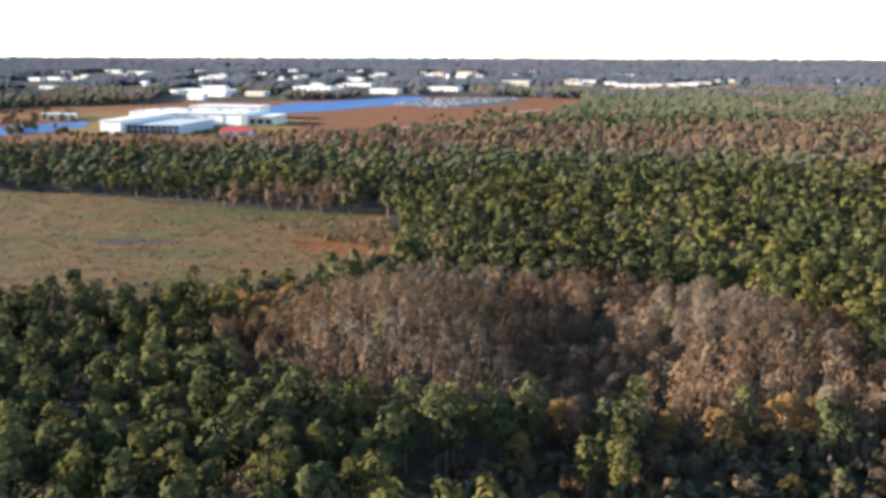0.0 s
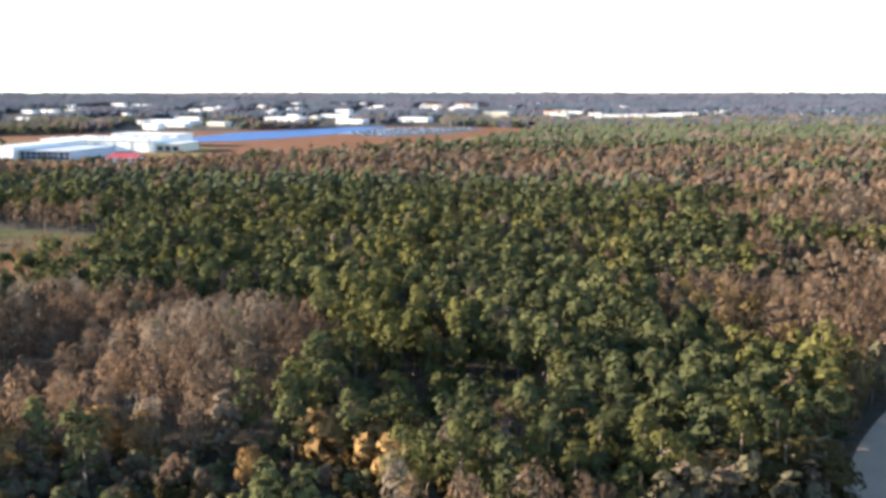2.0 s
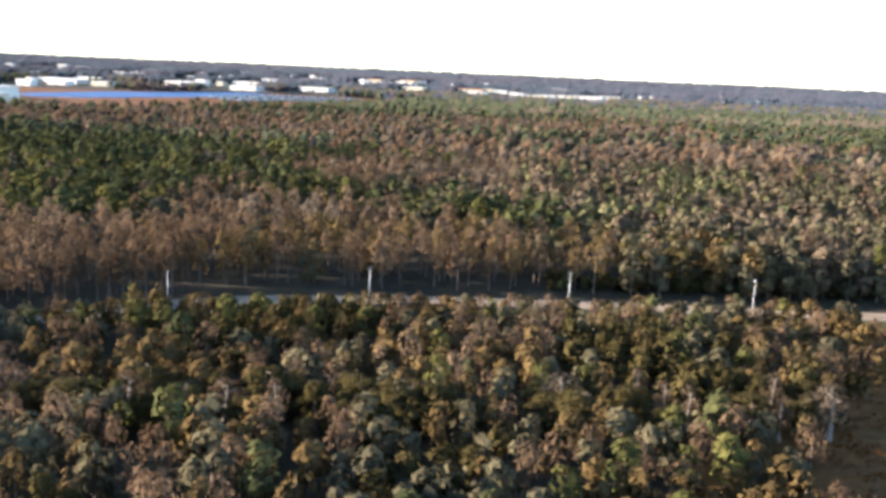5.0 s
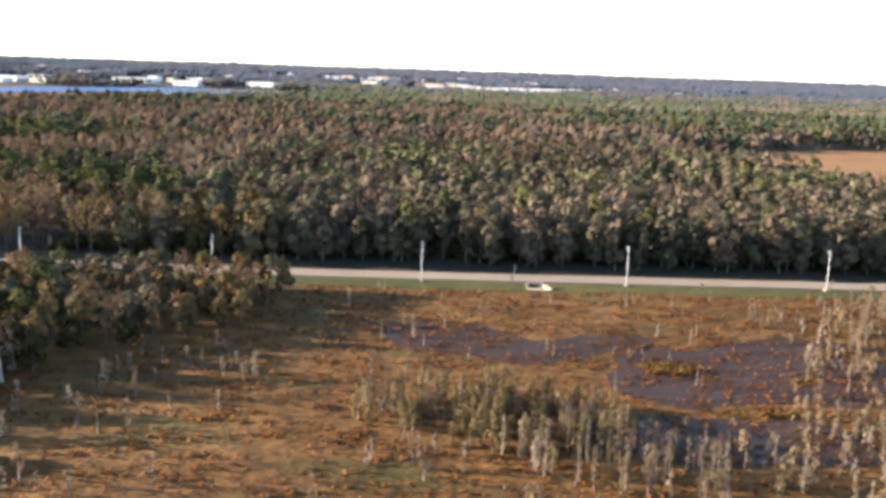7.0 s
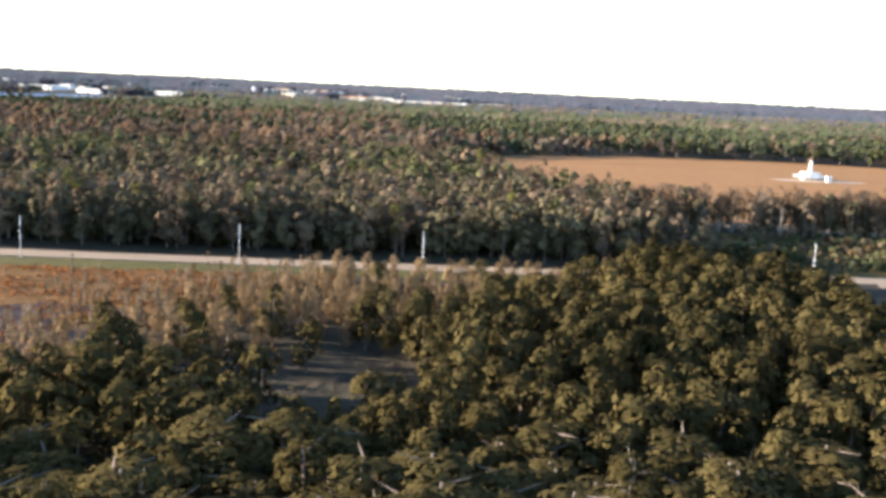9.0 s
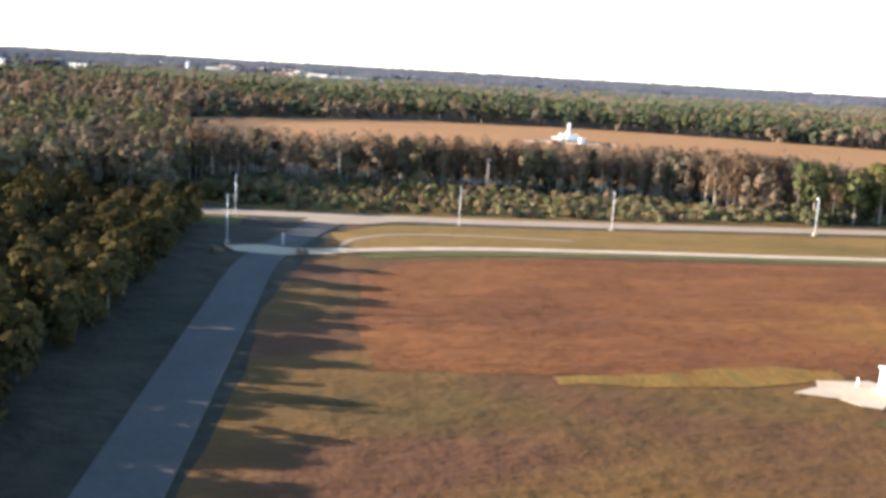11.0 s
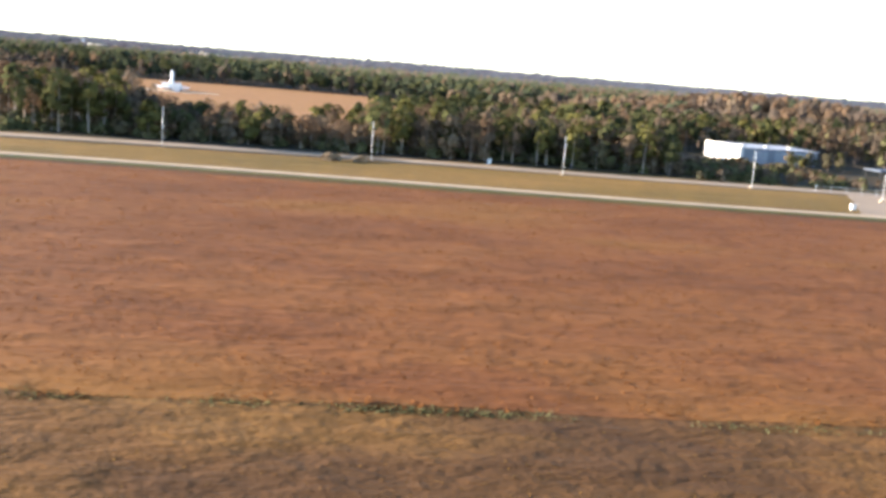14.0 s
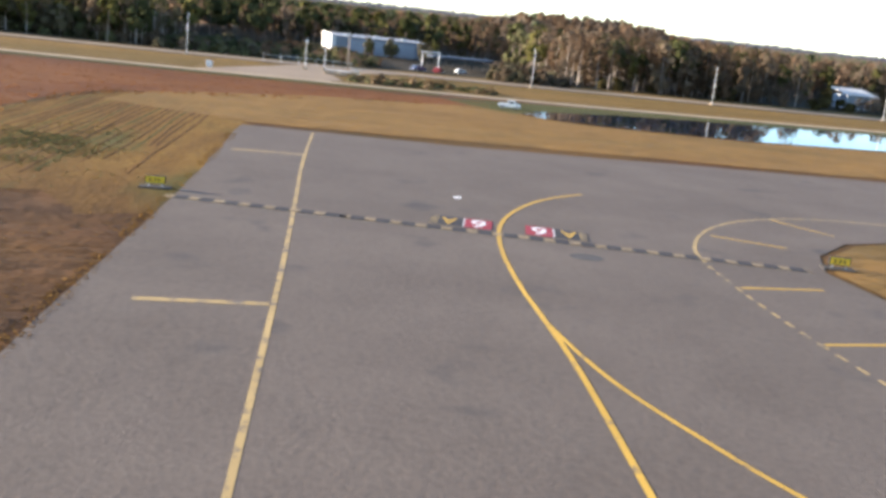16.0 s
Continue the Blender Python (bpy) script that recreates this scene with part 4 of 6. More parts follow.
def single_trees(T, count):
    """Makes the trees nearest the flight separate objects; returns the rest."""
    order = np.argsort(T[:, 1] + RNG.uniform(0, 6, len(T)))
    for i in order[:count]:
        x, y, z, h, r, k = T[i]
        key = (int(k), int(i) % 3)
        m = pose(x, y, z, RNG.normal(0, 2), RNG.normal(0, 2), RNG.uniform(0, 360)) @ Matrix.Diagonal((r / 1.5, r / 1.5, h / 6, 1))
        if key not in PROTO:
            PROTO[key] = tree_proto(*key)
            PROTO[key].matrix_world = m
        else:
            c = copy_thing(PROTO[key], pose(x, y, z, 0, 0, RNG.uniform(0, 360)))
            s = h / 6 / PROTO[key].scale.z
            c.scale = (PROTO[key].scale.x * s, PROTO[key].scale.y * s, h / 6)
    return T[order[count:]]


vis = (near_west[:, 1] > 72) & (near_west[:, 0] > -15)
rest = single_trees(near_west[vis], 170)
near_west = np.concatenate([near_west[~vis], rest])
brush = near_east[:, 5] == 6
near_east = np.concatenate([near_east[brush], single_trees(near_east[~brush], 130)])
for x, y, h, r in ((24.5, 92.0, 5.0, 1.9), (39.0, 87.0, 5.4, 1.9), (47.6, 90.0, 5.6, 2.6), (51.5, 91.0, 4.6, 2.0), (18.4, 86.5, 4.0, 1.7), (35.0, 90.5, 4.2, 1.5), (70.5, 87.0, 4.3, 1.8), (75.2, 85.0, 4.2, 1.9), (85.5, 83.5, 4.0, 1.6), (62.5, 83.0, 3.6, 1.4)):
    single_trees(np.array([[x, y, 0.0, h, r, 3.0]]), 1)
far_side = near_west[:, 0] > 112
forest("woodland_west", near_west[~far_side], 240, "mixed pine, cypress and amber winter woods", True, MIXED_MATS)
forest("woodland_bend", near_west[far_side], 170, "brown and olive winter woods at the road bend", True, BEND_MATS)
west_edge = near_east[:, 0] < 348
forest("woodland_grove_edge", near_east[west_edge], 400, "tan brush and olive-brown trees at the marsh edge", True, GROVE_MATS)
forest("woodland_east", near_east[~west_edge], 420, "dense olive-brown broadleaf grove", True, GROVE_MATS)
north_side = belt_near[:, 0] > 365
forest("woodland_roadside", belt_near[~north_side], 170, "tall dark woods behind the perimeter road")
forest("woodland_field_edge", belt_near[north_side], 170, "leafless pale-trunked woods before the straw field", True, [(1, 0, 1), BARE, (5, 4, 5), AMBER, SHRUB, REED, TAN], 0.0, M_PALEBARK)
forest("woodland_middle", mid, 72, "mixed green pine and brown cypress woods", True, MIXED_MATS)
south = np.concatenate([plant(-60, 232, -115, 46, 4.4), plant(296, 376, -115, 24, 4.2)])
forest("woodland_south", south, 12, "mixed winter woods under the approach", True, MIXED_MATS)
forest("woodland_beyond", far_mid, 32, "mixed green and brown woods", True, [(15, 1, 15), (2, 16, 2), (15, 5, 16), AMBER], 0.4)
near_part = far_a[:, 1] < 740
forest("woodland_far", far_a[near_part], 18, "far woods in lightly haze-tinted winter colours", False, FARMID_MATS, 0.65)
forest("woodland_farther", far_a[~near_part], 14, "farther woods in partly haze-tinted winter colours", False, [(15, 11, 15), (16, 12, 16), (15, 12, 16), (16,)], 0.7)
forest("woodland_distant", far_b, 6, "distant woods in haze-tinted colours", False, HAZE_MATS, 0.75)
forest("woodland_horizon", far_c, 8, "woods on the horizon in haze-tinted colours", False, HAZE_MATS, 0.8)

# ground rising under the wooded crest
bm = bmesh.new()
gv = [[bm.verts.new((500 + 18 * i, 220 + 14 * j, float(hill_z(500 + 18 * i, 220 + 14 * j)) - 0.35)) for i in range(17)] for j in range(17)]
for j in range(16):
    for i in range(16):
        bm.faces.new((gv[j][i], gv[j][i + 1], gv[j + 1][i + 1], gv[j + 1][i]))
tagged(part("hill_ground", bm, M_FLOOR, None, smooth=True), "low wooded rise", "ground", "", "structure")

# scrub behind the road, marsh snags, roadside bushes
def scatter(poly, n, lo, hi, rlo, rhi, kind):
    xs, ys = [p[0] for p in poly], [p[1] for p in poly]
    x, y = RNG.uniform(min(xs), max(xs), n), RNG.uniform(min(ys), max(ys), n)
    ok = inside(poly, x, y)
    x, y = x[ok], y[ok]
    k = kind if hasattr(kind, "__len__") else [kind]
    return np.stack([x, y, np.zeros(len(x)), RNG.uniform(lo, hi, len(x)), RNG.uniform(rlo, rhi, len(x)), RNG.choice(k, len(x))], 1)


forest("scrub", scatter(SCRUB, 1100, 0.4, 1.4, 0.5, 1.1, [4, 4, 4, 2, 6]), 80, "low green scrub and saplings before the trees", False)
edge = scatter([(455, 132), (520, 135.5), (562, 135), (562, 143), (520, 143), (455, 141)], 460, 0.9, 2.2, 0.7, 1.4, [4, 4, 2])
forest("undergrowth", scatter([(4, 66), (100, 62), (112, 76), (92, 92), (60, 92), (36, 92), (12, 86)], 1100, 0.5, 1.7, 0.6, 1.2, [2, 2, 4, 1]), 60, "dark low undergrowth before the cypress stands", False, BEND_MATS)
forest("apron_scrub", scatter([(576, 105.5), (592, 107), (594, 112), (584, 116), (576.5, 113)], 170, 0.15, 0.45, 0.35, 0.8, [4, 6]), 40, "low dry scrub beside the gate apron", False)
forest("hedge", edge, 90, "green hedge of shrubs along the road", False)
forest("yard_shrubs", np.concatenate([scatter([(548, 131), (580, 132), (580, 150), (572, 163), (548, 160)], 260, 0.6, 1.5, 0.6, 1.1, [2, 4, 4, 1]), scatter([(594, 131), (606, 133), (606, 150), (598, 150)], 90, 0.9, 2.4, 0.7, 1.2, [2, 2, 1])]), 110, "brown and green shrubs round the gate yard", False)
# bushes in the darkest leaf colours put the shade along the wood's foot
forest("roadside_bushes", np.concatenate([scatter([(205, 127.5), (380, 126.6), (380, 132), (205, 133)], 620, 0.9, 2.5, 0.6, 1.2, [2, 2, 0]),
                                          scatter([(604, 137), (700, 146), (820, 158), (820, 166), (700, 153), (604, 144)], 700, 1.2, 3.2, 0.8, 1.6, [2, 1, 1])]), 80, "bushes at the wood's edge in dark leaf colours standing in for shade", False, [(1,), BARE, (14,), AMBER, SHRUB, REED, TAN])
snags = np.concatenate([scatter(MARSH, 480, 0.9, 2.8, 0.16, 0.32, [5, 5, 5, 6]), scatter([(298, 76), (318, 109), (290, 106), (288, 80)], 260, 1.3, 3.0, 0.25, 0.5, [5, 5, 6]),
                        scatter([(212, 45), (234, 48), (244, 90), (232, 88)], 110, 1.2, 3.0, 0.3, 0.5, [5, 5, 1]),
                        scatter([(244, 48), (275, 48), (278, 68), (250, 74)], 80, 1.6, 3.2, 0.3, 0.55, [5, 5, 6, 1])])
copse = np.concatenate([scatter([(247, 66), (254, 62), (264, 60), (269, 64), (266, 70), (258, 73), (248, 72)], 210, 1.8, 3.5, 0.4, 0.75, [6, 6, 6, 1]),
                        scatter([(262, 55), (272, 54), (275, 59), (266, 64), (258, 61)], 90, 2.2, 3.8, 0.25, 0.45, [5, 6, 1])])
clump = field_noise(snags[:, 0], snags[:, 1], 0.16, 5.0)
snags = snags[(clump > -0.02) | (RNG.uniform(0, 1, len(snags)) < 0.12)]
wet = [[(250, 92), (256, 95), (261, 93.5), (264, 89), (270, 90.5), (274, 93), (276, 88), (268, 83.5), (262, 82), (252, 84.5)],
       [(274, 88), (279, 87.5), (285, 90), (290, 92.5), (297, 88.5), (300, 82), (296, 74), (289, 70.5), (282, 71), (275, 70.5), (270, 73), (268.5, 79), (272, 82.5)], [(267, 68.4), (273, 69.2), (280, 69), (286, 66.5), (284, 61), (277, 59), (270, 60.5), (264, 64)],
       [(288, 64), (297, 66), (297, 56), (290, 55)]]
isles = [[(272.4, 81.6), (276, 82.6), (278.6, 80.6), (276.4, 78.8), (273, 79.2)], [(291.6, 86.2), (296, 87.4), (298, 84.6), (294, 82.8)], [(276, 70.6), (281, 71.2), (283, 69), (278, 68)], [(284.6, 78.2), (287, 78.8), (288.2, 77.2), (285.8, 76.6)]]
dry = ~(inside(wet[0], snags[:, 0], snags[:, 1]) | inside(wet[1], snags[:, 0], snags[:, 1])) | (RNG.uniform(0, 1, len(snags)) < 0.5)
brushwood = scatter([(268, 36), (276, 60), (287, 80), (297, 98), (300, 109), (318, 110), (309, 95), (300, 80), (288, 58), (280, 36)], 900, 1.3, 3.2, 0.28, 0.55, [6, 6, 6, 5])
forest("marsh_brush", brushwood, 110, "dense tan brush at the marsh edge")
forest("marsh_copse", copse, 260, "golden-tan leafy copse of young trees in the marsh", True, [PINE, BARE, (17,), AMBER, SHRUB, REED, (17,)])
forest("marsh_snags", snags[dry], 80, "pale leafless young cypresses in the marsh")
for i, p in enumerate(wet):
    tagged(sheet("marsh_pool_%d" % (i + 1), p, 0.055, M_MARSHWATER, 2.2, 1.2, category="water"), "shallow grey-violet marsh water")
for i, p in enumerate(isles):
    tagged(sheet("islet_%d" % (i + 1), p, 0.085, M_MARSH, 0.8, 0.6), "grassy orange islet in the marsh water")


# ---- dry grass tufts ----
def tufts(name, polys, n, h, mat_i, label, not_in=(), soft=()):
    P = [np.stack([RNG.normal(cx, sx_, k), RNG.normal(cy, sy_, k)], 1) for cx, cy, sx_, sy_, k in soft]
    for poly, k in zip(polys, n):
        xs, ys = [p[0] for p in poly], [p[1] for p in poly]
        x, y = RNG.uniform(min(xs), max(xs), k), RNG.uniform(min(ys), max(ys), k)
        ok = inside(poly, x, y)
        for q in not_in:
            ok &= ~inside(q, x, y)
        P.append(np.stack([x[ok], y[ok]], 1))
    P = np.concatenate(P)
    keep = field_noise(P[:, 0] * 0.5, P[:, 1], 0.45, 2.0) + RNG.normal(0, 0.22, len(P)) > -0.05
    P = P[keep]
    m = len(P)
    hh = h * RNG.uniform(0.5, 1.5, m)
    a = RNG.uniform(0, np.pi, m)
    w = hh * RNG.uniform(0.6, 1.4, m)
    dx, dy = np.cos(a) * w / 2, np.sin(a) * w / 2
    lx, ly = RNG.normal(0.3, 0.9, m) * hh, RNG.normal(-0.5, 0.9, m) * hh
    z0 = np.full(m, 0.02)
    V = np.stack([np.stack([P[:, 0] - dx, P[:, 1] - dy, z0], 1), np.stack([P[:, 0] + dx, P[:, 1] + dy, z0], 1),
                  np.stack([P[:, 0] + dx * 0.8 + lx, P[:, 1] + dy * 0.8 + ly, hh * 0.85], 1), np.stack([P[:, 0] - dx * 0.6 + lx, P[:, 1] - dy * 0.6 + ly, hh], 1)], 1)
    ob = new(name, faces_mesh(name, V, np.full(m, mat_i), LEAVES))
    return tagged(ob, label, "grass", "", "stuff")


tufts("rust_grass", [RUST], [90000], 0.09, 9, "tall rust-red dry grass tufts")
tufts("airfield_grass", [[(384.5, 15), (571, 15), (571, 60), (384.5, 60)], [(571, 64), (620, 66), (620, 100), (571, 88)], [(557, 60), (571, 60), (571, 90), (557, 78)]], [80000, 9000, 4000], 0.05, 10,
      "short straw-coloured grass tufts", (RUST, TAXI, [(418, 52), (429, 52), (429, 59), (418, 59)]))
tufts("marsh_grass", [MARSH], [46000], 0.22, 9, "rust and gold marsh grass tufts", wet)
tufts("pool_reeds", wet, [2600, 5200, 1200, 1200], 0.2, 9, "rust reeds standing in the marsh pools")
tufts("islet_grass", isles, [500, 500, 400, 200], 0.3, 10, "gold grass on islets in the marsh")
tufts("meadow_grass", [MEADOW], [26000], 0.3, 7, "olive meadow grass clumps")
tufts("meadow_sedge", [MEADOW], [6000], 0.3, 9, "rust meadow sedge clumps")
forest("meadow_shrubs", np.concatenate([scatter([(-24, 236), (14, 224), (16, 192), (4, 196), (-10, 216)], 170, 0.8, 2.2, 0.5, 0.9, [5, 1, 6]), scatter([(-60, 160), (8, 165), (-5, 152), (-60, 150)], 120, 0.8, 2.4, 0.7, 1.4, [1, 2, 6])]), 60, "pale dead shrubs at the meadow edge", False)
for i, p in enumerate(([(-50, 206), (-44, 208.5), (-34, 207), (-28, 204.5), (-36, 203.6), (-46, 204)], [(-72, 190), (-64, 192), (-58, 190.5), (-64, 188.5)])):
    tagged(sheet("meadow_pool_%d" % (i + 1), p, 0.075, M_MARSHWATER, 2.0, 1.5, category="water"), "thin grey pool in the meadow")


tufts("edge_grass", [[(555.2, 44), (556.6, 44), (557.6, 69), (560.5, 74.4), (567, 78.6), (574, 84.2), (573, 85.2), (565.5, 79.8), (559, 75.4), (556.2, 70)],
                     [(444, 35.6), (480, 33.8), (530, 34.6), (546, 35.2), (552.6, 36.8), (551.6, 37.6), (546, 36), (530, 35.6), (480, 34.8), (444, 36.8)]], [5000, 3000], 0.13, 9, "tall rust grass along the edge of the uncut field")
tufts("taxiway_fringe", [[(570.5, 10), (571.1, 10), (571.2, 25), (571.2, 40), (571.0, 62.5), (570.4, 62.5), (570.6, 40)], [(571, 62.6), (586, 62.0), (603, 63.4), (640, 65.6), (640, 66.6), (603, 64.5), (586, 63.2), (571, 63.6)]], [5000, 4000], 0.05, 10, "ragged dry grass along the taxiway edge")
tufts("green_grass", [], [], 0.07, 7, "short green grass in soft patches", (), [(428.6, 51.0, 1.6, 1.2, 5000), (562.5, 49, 2.2, 3.4, 8000), (545, 35.2, 6, 0.25, 2500), (500, 34.2, 14, 0.25, 5000)])

# ---- street lamps along the perimeter road ----
def street_lamp(x, y, turn=90.0):
    root = thing("street_lamp", pose(x, y, 0, 0, 0, turn), "tall pale steel street lamp on a concrete footing", "street lamp", "street lamps along the perimeter road")
    part("footing", box(-0.24, 0.24, -0.24, 0.24, -0.05, 0.2, 0.03), M_CONCRETE, root, "pale concrete footing")
    part("pole", rod(0.05, 0.03, 0.2, 4.85, 10), M_WHITE, root, smooth=True)
    part("base_flange", box(-0.13, 0.13, -0.13, 0.13, 0.2, 0.25, 0.01), M_GALV, root)
    bm = bmesh.new()
    bmesh.ops.create_cone(bm, cap_ends=True, segments=8, radius1=0.035, radius2=0.03, depth=0.5, matrix=Matrix.Translation((0.24, 0, 4.84)) @ Matrix.Rotation(radians(82), 4, "Y"))
    part("arm", bm, M_WHITE, root)
    head = part("lamp_head", box(0.0, 0.44, -0.09, 0.09, 4.86, 4.98, 0.03), M_GALV, root, "grey lamp head")
    part("lens", box(0.08, 0.38, -0.06, 0.06, 4.845, 4.858), M_WHITE, head, "pale lens")
    return root


LAMPS = [(120.4, 79.4), (133.9, 93.4), (156.4, 110.2), (179.8, 115.3), (205.0, 116.4), (228.4, 115.0), (253.9, 113.9), (279.2, 113.7), (304.6, 114.0), (326.6, 113.2), (376.3, 115.4), (403.4, 115.2),
         (422.9, 116.9), (451.2, 120.6), (478.2, 123.6), (504.5, 125.0), (529.8, 124.6), (555.8, 124.5), (599.8, 126.5), (625.1, 128.9), (651, 131.5), (677, 134.5), (377.9, 97.6)]
lamp = street_lamp(*LAMPS[0])
for x, y in LAMPS[1:]:
    copy_thing(lamp, pose(x, y, 0, 0, 0, 90 + random.uniform(-8, 8)))

# ---- timber utility poles behind the road ----
def utility_pole(x, y, h):
    root = thing("utility_pole", pose(x, y, 0, 0, 0, 0), "slim weathered timber utility pole at the wood's edge", "utility pole", "utility poles behind the road")
    part("pole", rod(0.09, 0.06, 0, h, 8), M_PALEBARK, root, smooth=True)
    part("crossarm", box(-0.35, 0.35, -0.04, 0.04, h - 0.45, h - 0.36, 0.01), M_PALEBARK, root)
    for s in (-0.28, 0.28):
        part("insulator", rod(0.03, 0.02, h - 0.36, h - 0.26, 6, s), M_GALV, root)
    return root


for x, y, h in ((387.5, 152, 5.2), (411, 150, 5.4), (575.8, 125.0, 4.8), (548, 142, 4.6)):
    utility_pole(x, y, h)

# ---- delineator and culvert by the marsh ----
dp = thing("delineator_post", pose(266.1, 119.9, 0), "small grey roadside delineator post", "post")
part("post", rod(0.05, 0.04, 0, 1.1, 6), M_GALV, dp)
part("reflector", box(-0.07, 0.07, -0.06, -0.03, 0.85, 1.05, 0.01), M_WHITE, dp, "white reflector")
cu = thing("culvert", pose(267.6, 111.6, 0), "pale concrete culvert headwall with a dark mouth", "culvert")
part("headwall", box(-1.1, 0.7, 0.15, 0.4, 0, 0.75, 0.04), M_CONCRETE, cu)
bm = bmesh.new()
for pts in ([(0.7, 0.4, 0), (0.7, 0.4, 0.75), (1.9, -0.9, 0.25), (1.9, -0.9, 0)], [(0.55, 0.3, 0), (0.55, 0.3, 0.72), (1.75, -1.0, 0.22), (1.75, -1.0, 0)]):
    bm.faces.new([bm.verts.new(p) for p in pts])
bm.verts.ensure_lookup_table()
for i in range(4):
    bm.faces.new((bm.verts[i], bm.verts[(i + 1) % 4], bm.verts[4 + (i + 1) % 4], bm.verts[4 + i]))
part("wing_wall", bm, M_CONCRETE, cu)
part("pipe_mouth", box(-0.75, 0.4, 0.1, 0.16, 0.05, 0.55, 0.02), M_DARK, cu, "dark pipe opening")
part("apron", box(-1.0, 1.5, -1.0, 0.14, 0.0, 0.07, 0.01), M_CONCRETE, cu)

# ---- radio beacon in the straw field ----
vb = thing("radio_beacon", pose(450.6, 279.5, 0), "white radio beacon station with a tall cone", "beacon")
bm = rod(4.9, 4.7, 0.9, 1.05, 28)
part("counterpoise", bm, M_WHITE, vb, "white round platform")
for i in range(8):
    a = i * math.pi / 4 + 0.2
    part("leg", rod(0.07, 0.07, 0, 0.9, 6, 4.2 * math.cos(a), 4.2 * math.sin(a)), M_GALV, vb)
part("shelter", box(-2.4, 2.4, -1.6, 1.6, 0, 1.9, 0.06), M_WHITEWALL, vb)
part("shelter_roof", box(-2.6, 2.6, -1.8, 1.8, 1.9, 2.05, 0.03), M_WHITE, vb)
part("door", box(-0.4, 0.4, -1.64, -1.6, 0.05, 1.3), M_GREYWALL, vb, "grey door")
bm = rod(0.75, 0.42, 2.05, 3.3, 20)
rod(0.42, 0.36, 3.3, 5.2, 20, bm=bm)
bmesh.ops.create_uvsphere(bm, u_segments=16, v_segments=8, radius=0.36, matrix=Matrix.Translation((0, 0, 5.2)))
part("antenna_cone", bm, M_WHITE, vb, "white antenna cone", smooth=True)
mb = thing("equipment_box", pose(453.2, 272.5, 0), "small white equipment cabinet beside the beacon", "cabinet")
part("body", box(-0.75, 0.75, -0.6, 0.6, 0, 1.6, 0.06), M_WHITE, mb)
part("lid", box(-0.82, 0.82, -0.67, 0.67, 1.6, 1.7, 0.03), M_WHITE, mb)
sheet("beacon_pad", [(436, 274), (437, 270.5), (446, 269), (458, 270), (465, 272), (464, 275), (456, 277), (444, 277)], 0.075, M_CONCRETE, 0.6, 1.5, label="pale shell pad before the beacon", category="pad")

# ---- equipment hut with its pad in the rust field ----
PAD = [(419.0, 55.3), (421.2, 56.6), (422.0, 58.0), (424.6, 58.0), (425.6, 58.2), (427.6, 55.8), (427.0, 54.5), (424.6, 54.1), (423.6, 52.7), (422.4, 53.0), (421.5, 54.4)]
sheet("hut_pad", PAD, 0.10, M_CONCRETE, 0.25, 0.5, depth=0.03, label="pale shell and concrete pad", category="pad")
hut = thing("equipment_hut", pose(425.75, 55.6, 0.1, 0, 0, 8) @ Matrix.Diagonal((0.66, 1.0, 0.78, 1)), "small white equipment hut with red door panels", "hut")
part("plinth", box(-1.15, 1.2, -1.0, 0.95, -0.08, 0.14, 0.03), M_CONCRETE, hut, "concrete plinth")
part("body", box(-0.72, 0.78, -0.72, 0.72, 0.14, 1.92, 0.03), M_WHITEWALL, hut)
part("roof", box(-0.86, 0.92, -0.86, 0.86, 1.92, 2.06, 0.04), M_WHITE, hut, "white overhanging roof")
part("fascia", box(-0.88, 0.94, -0.88, -0.862, 1.93, 2.03), M_RED, hut, "red roof edge")
part("door", box(-0.22, 0.2, -0.745, -0.722, 0.2, 1.72, 0.01), M_RED, hut, "red door")
d2 = part("side_panel", box(-0.745, -0.722, -0.15, 0.35, 0.3, 1.4, 0.01), M_WHITE, hut)
part("vent", box(0.42, 0.68, -0.74, -0.722, 1.2, 1.42, 0.005), M_DARK, hut, "dark louvred vent")
part("window", box(0.32, 0.62, -0.738, -0.722, 0.65, 0.95, 0.005), M_GREYWALL, hut)
ac = part("air_conditioner", box(-1.02, -0.73, -0.3, 0.3, 1.25, 1.62, 0.03), M_WHITE, hut, "white air-conditioning unit")
part("grille", box(-1.03, -1.018, -0.24, 0.24, 1.3, 1.57), M_GREYWALL, ac)
mast = thing("antenna_mast", pose(427.3, 57.4, 0), "thin pale antenna mast by the hut", "mast")
part("pole", rod(0.022, 0.015, 0, 1.9, 6), M_WHITE, mast)
part("dipole", box(-0.12, 0.12, -0.02, 0.02, 1.75, 1.79), M_WHITE, mast)
bol = thing("pipe_post", pose(424.2, 57.0, 0.1), "short white pipe post on the pad", "post")
part("pipe", rod(0.06, 0.06, 0, 0.5, 8), M_WHITE, bol)
part("cap", rod(0.075, 0.05, 0.5, 0.56, 8), M_GALV, bol)

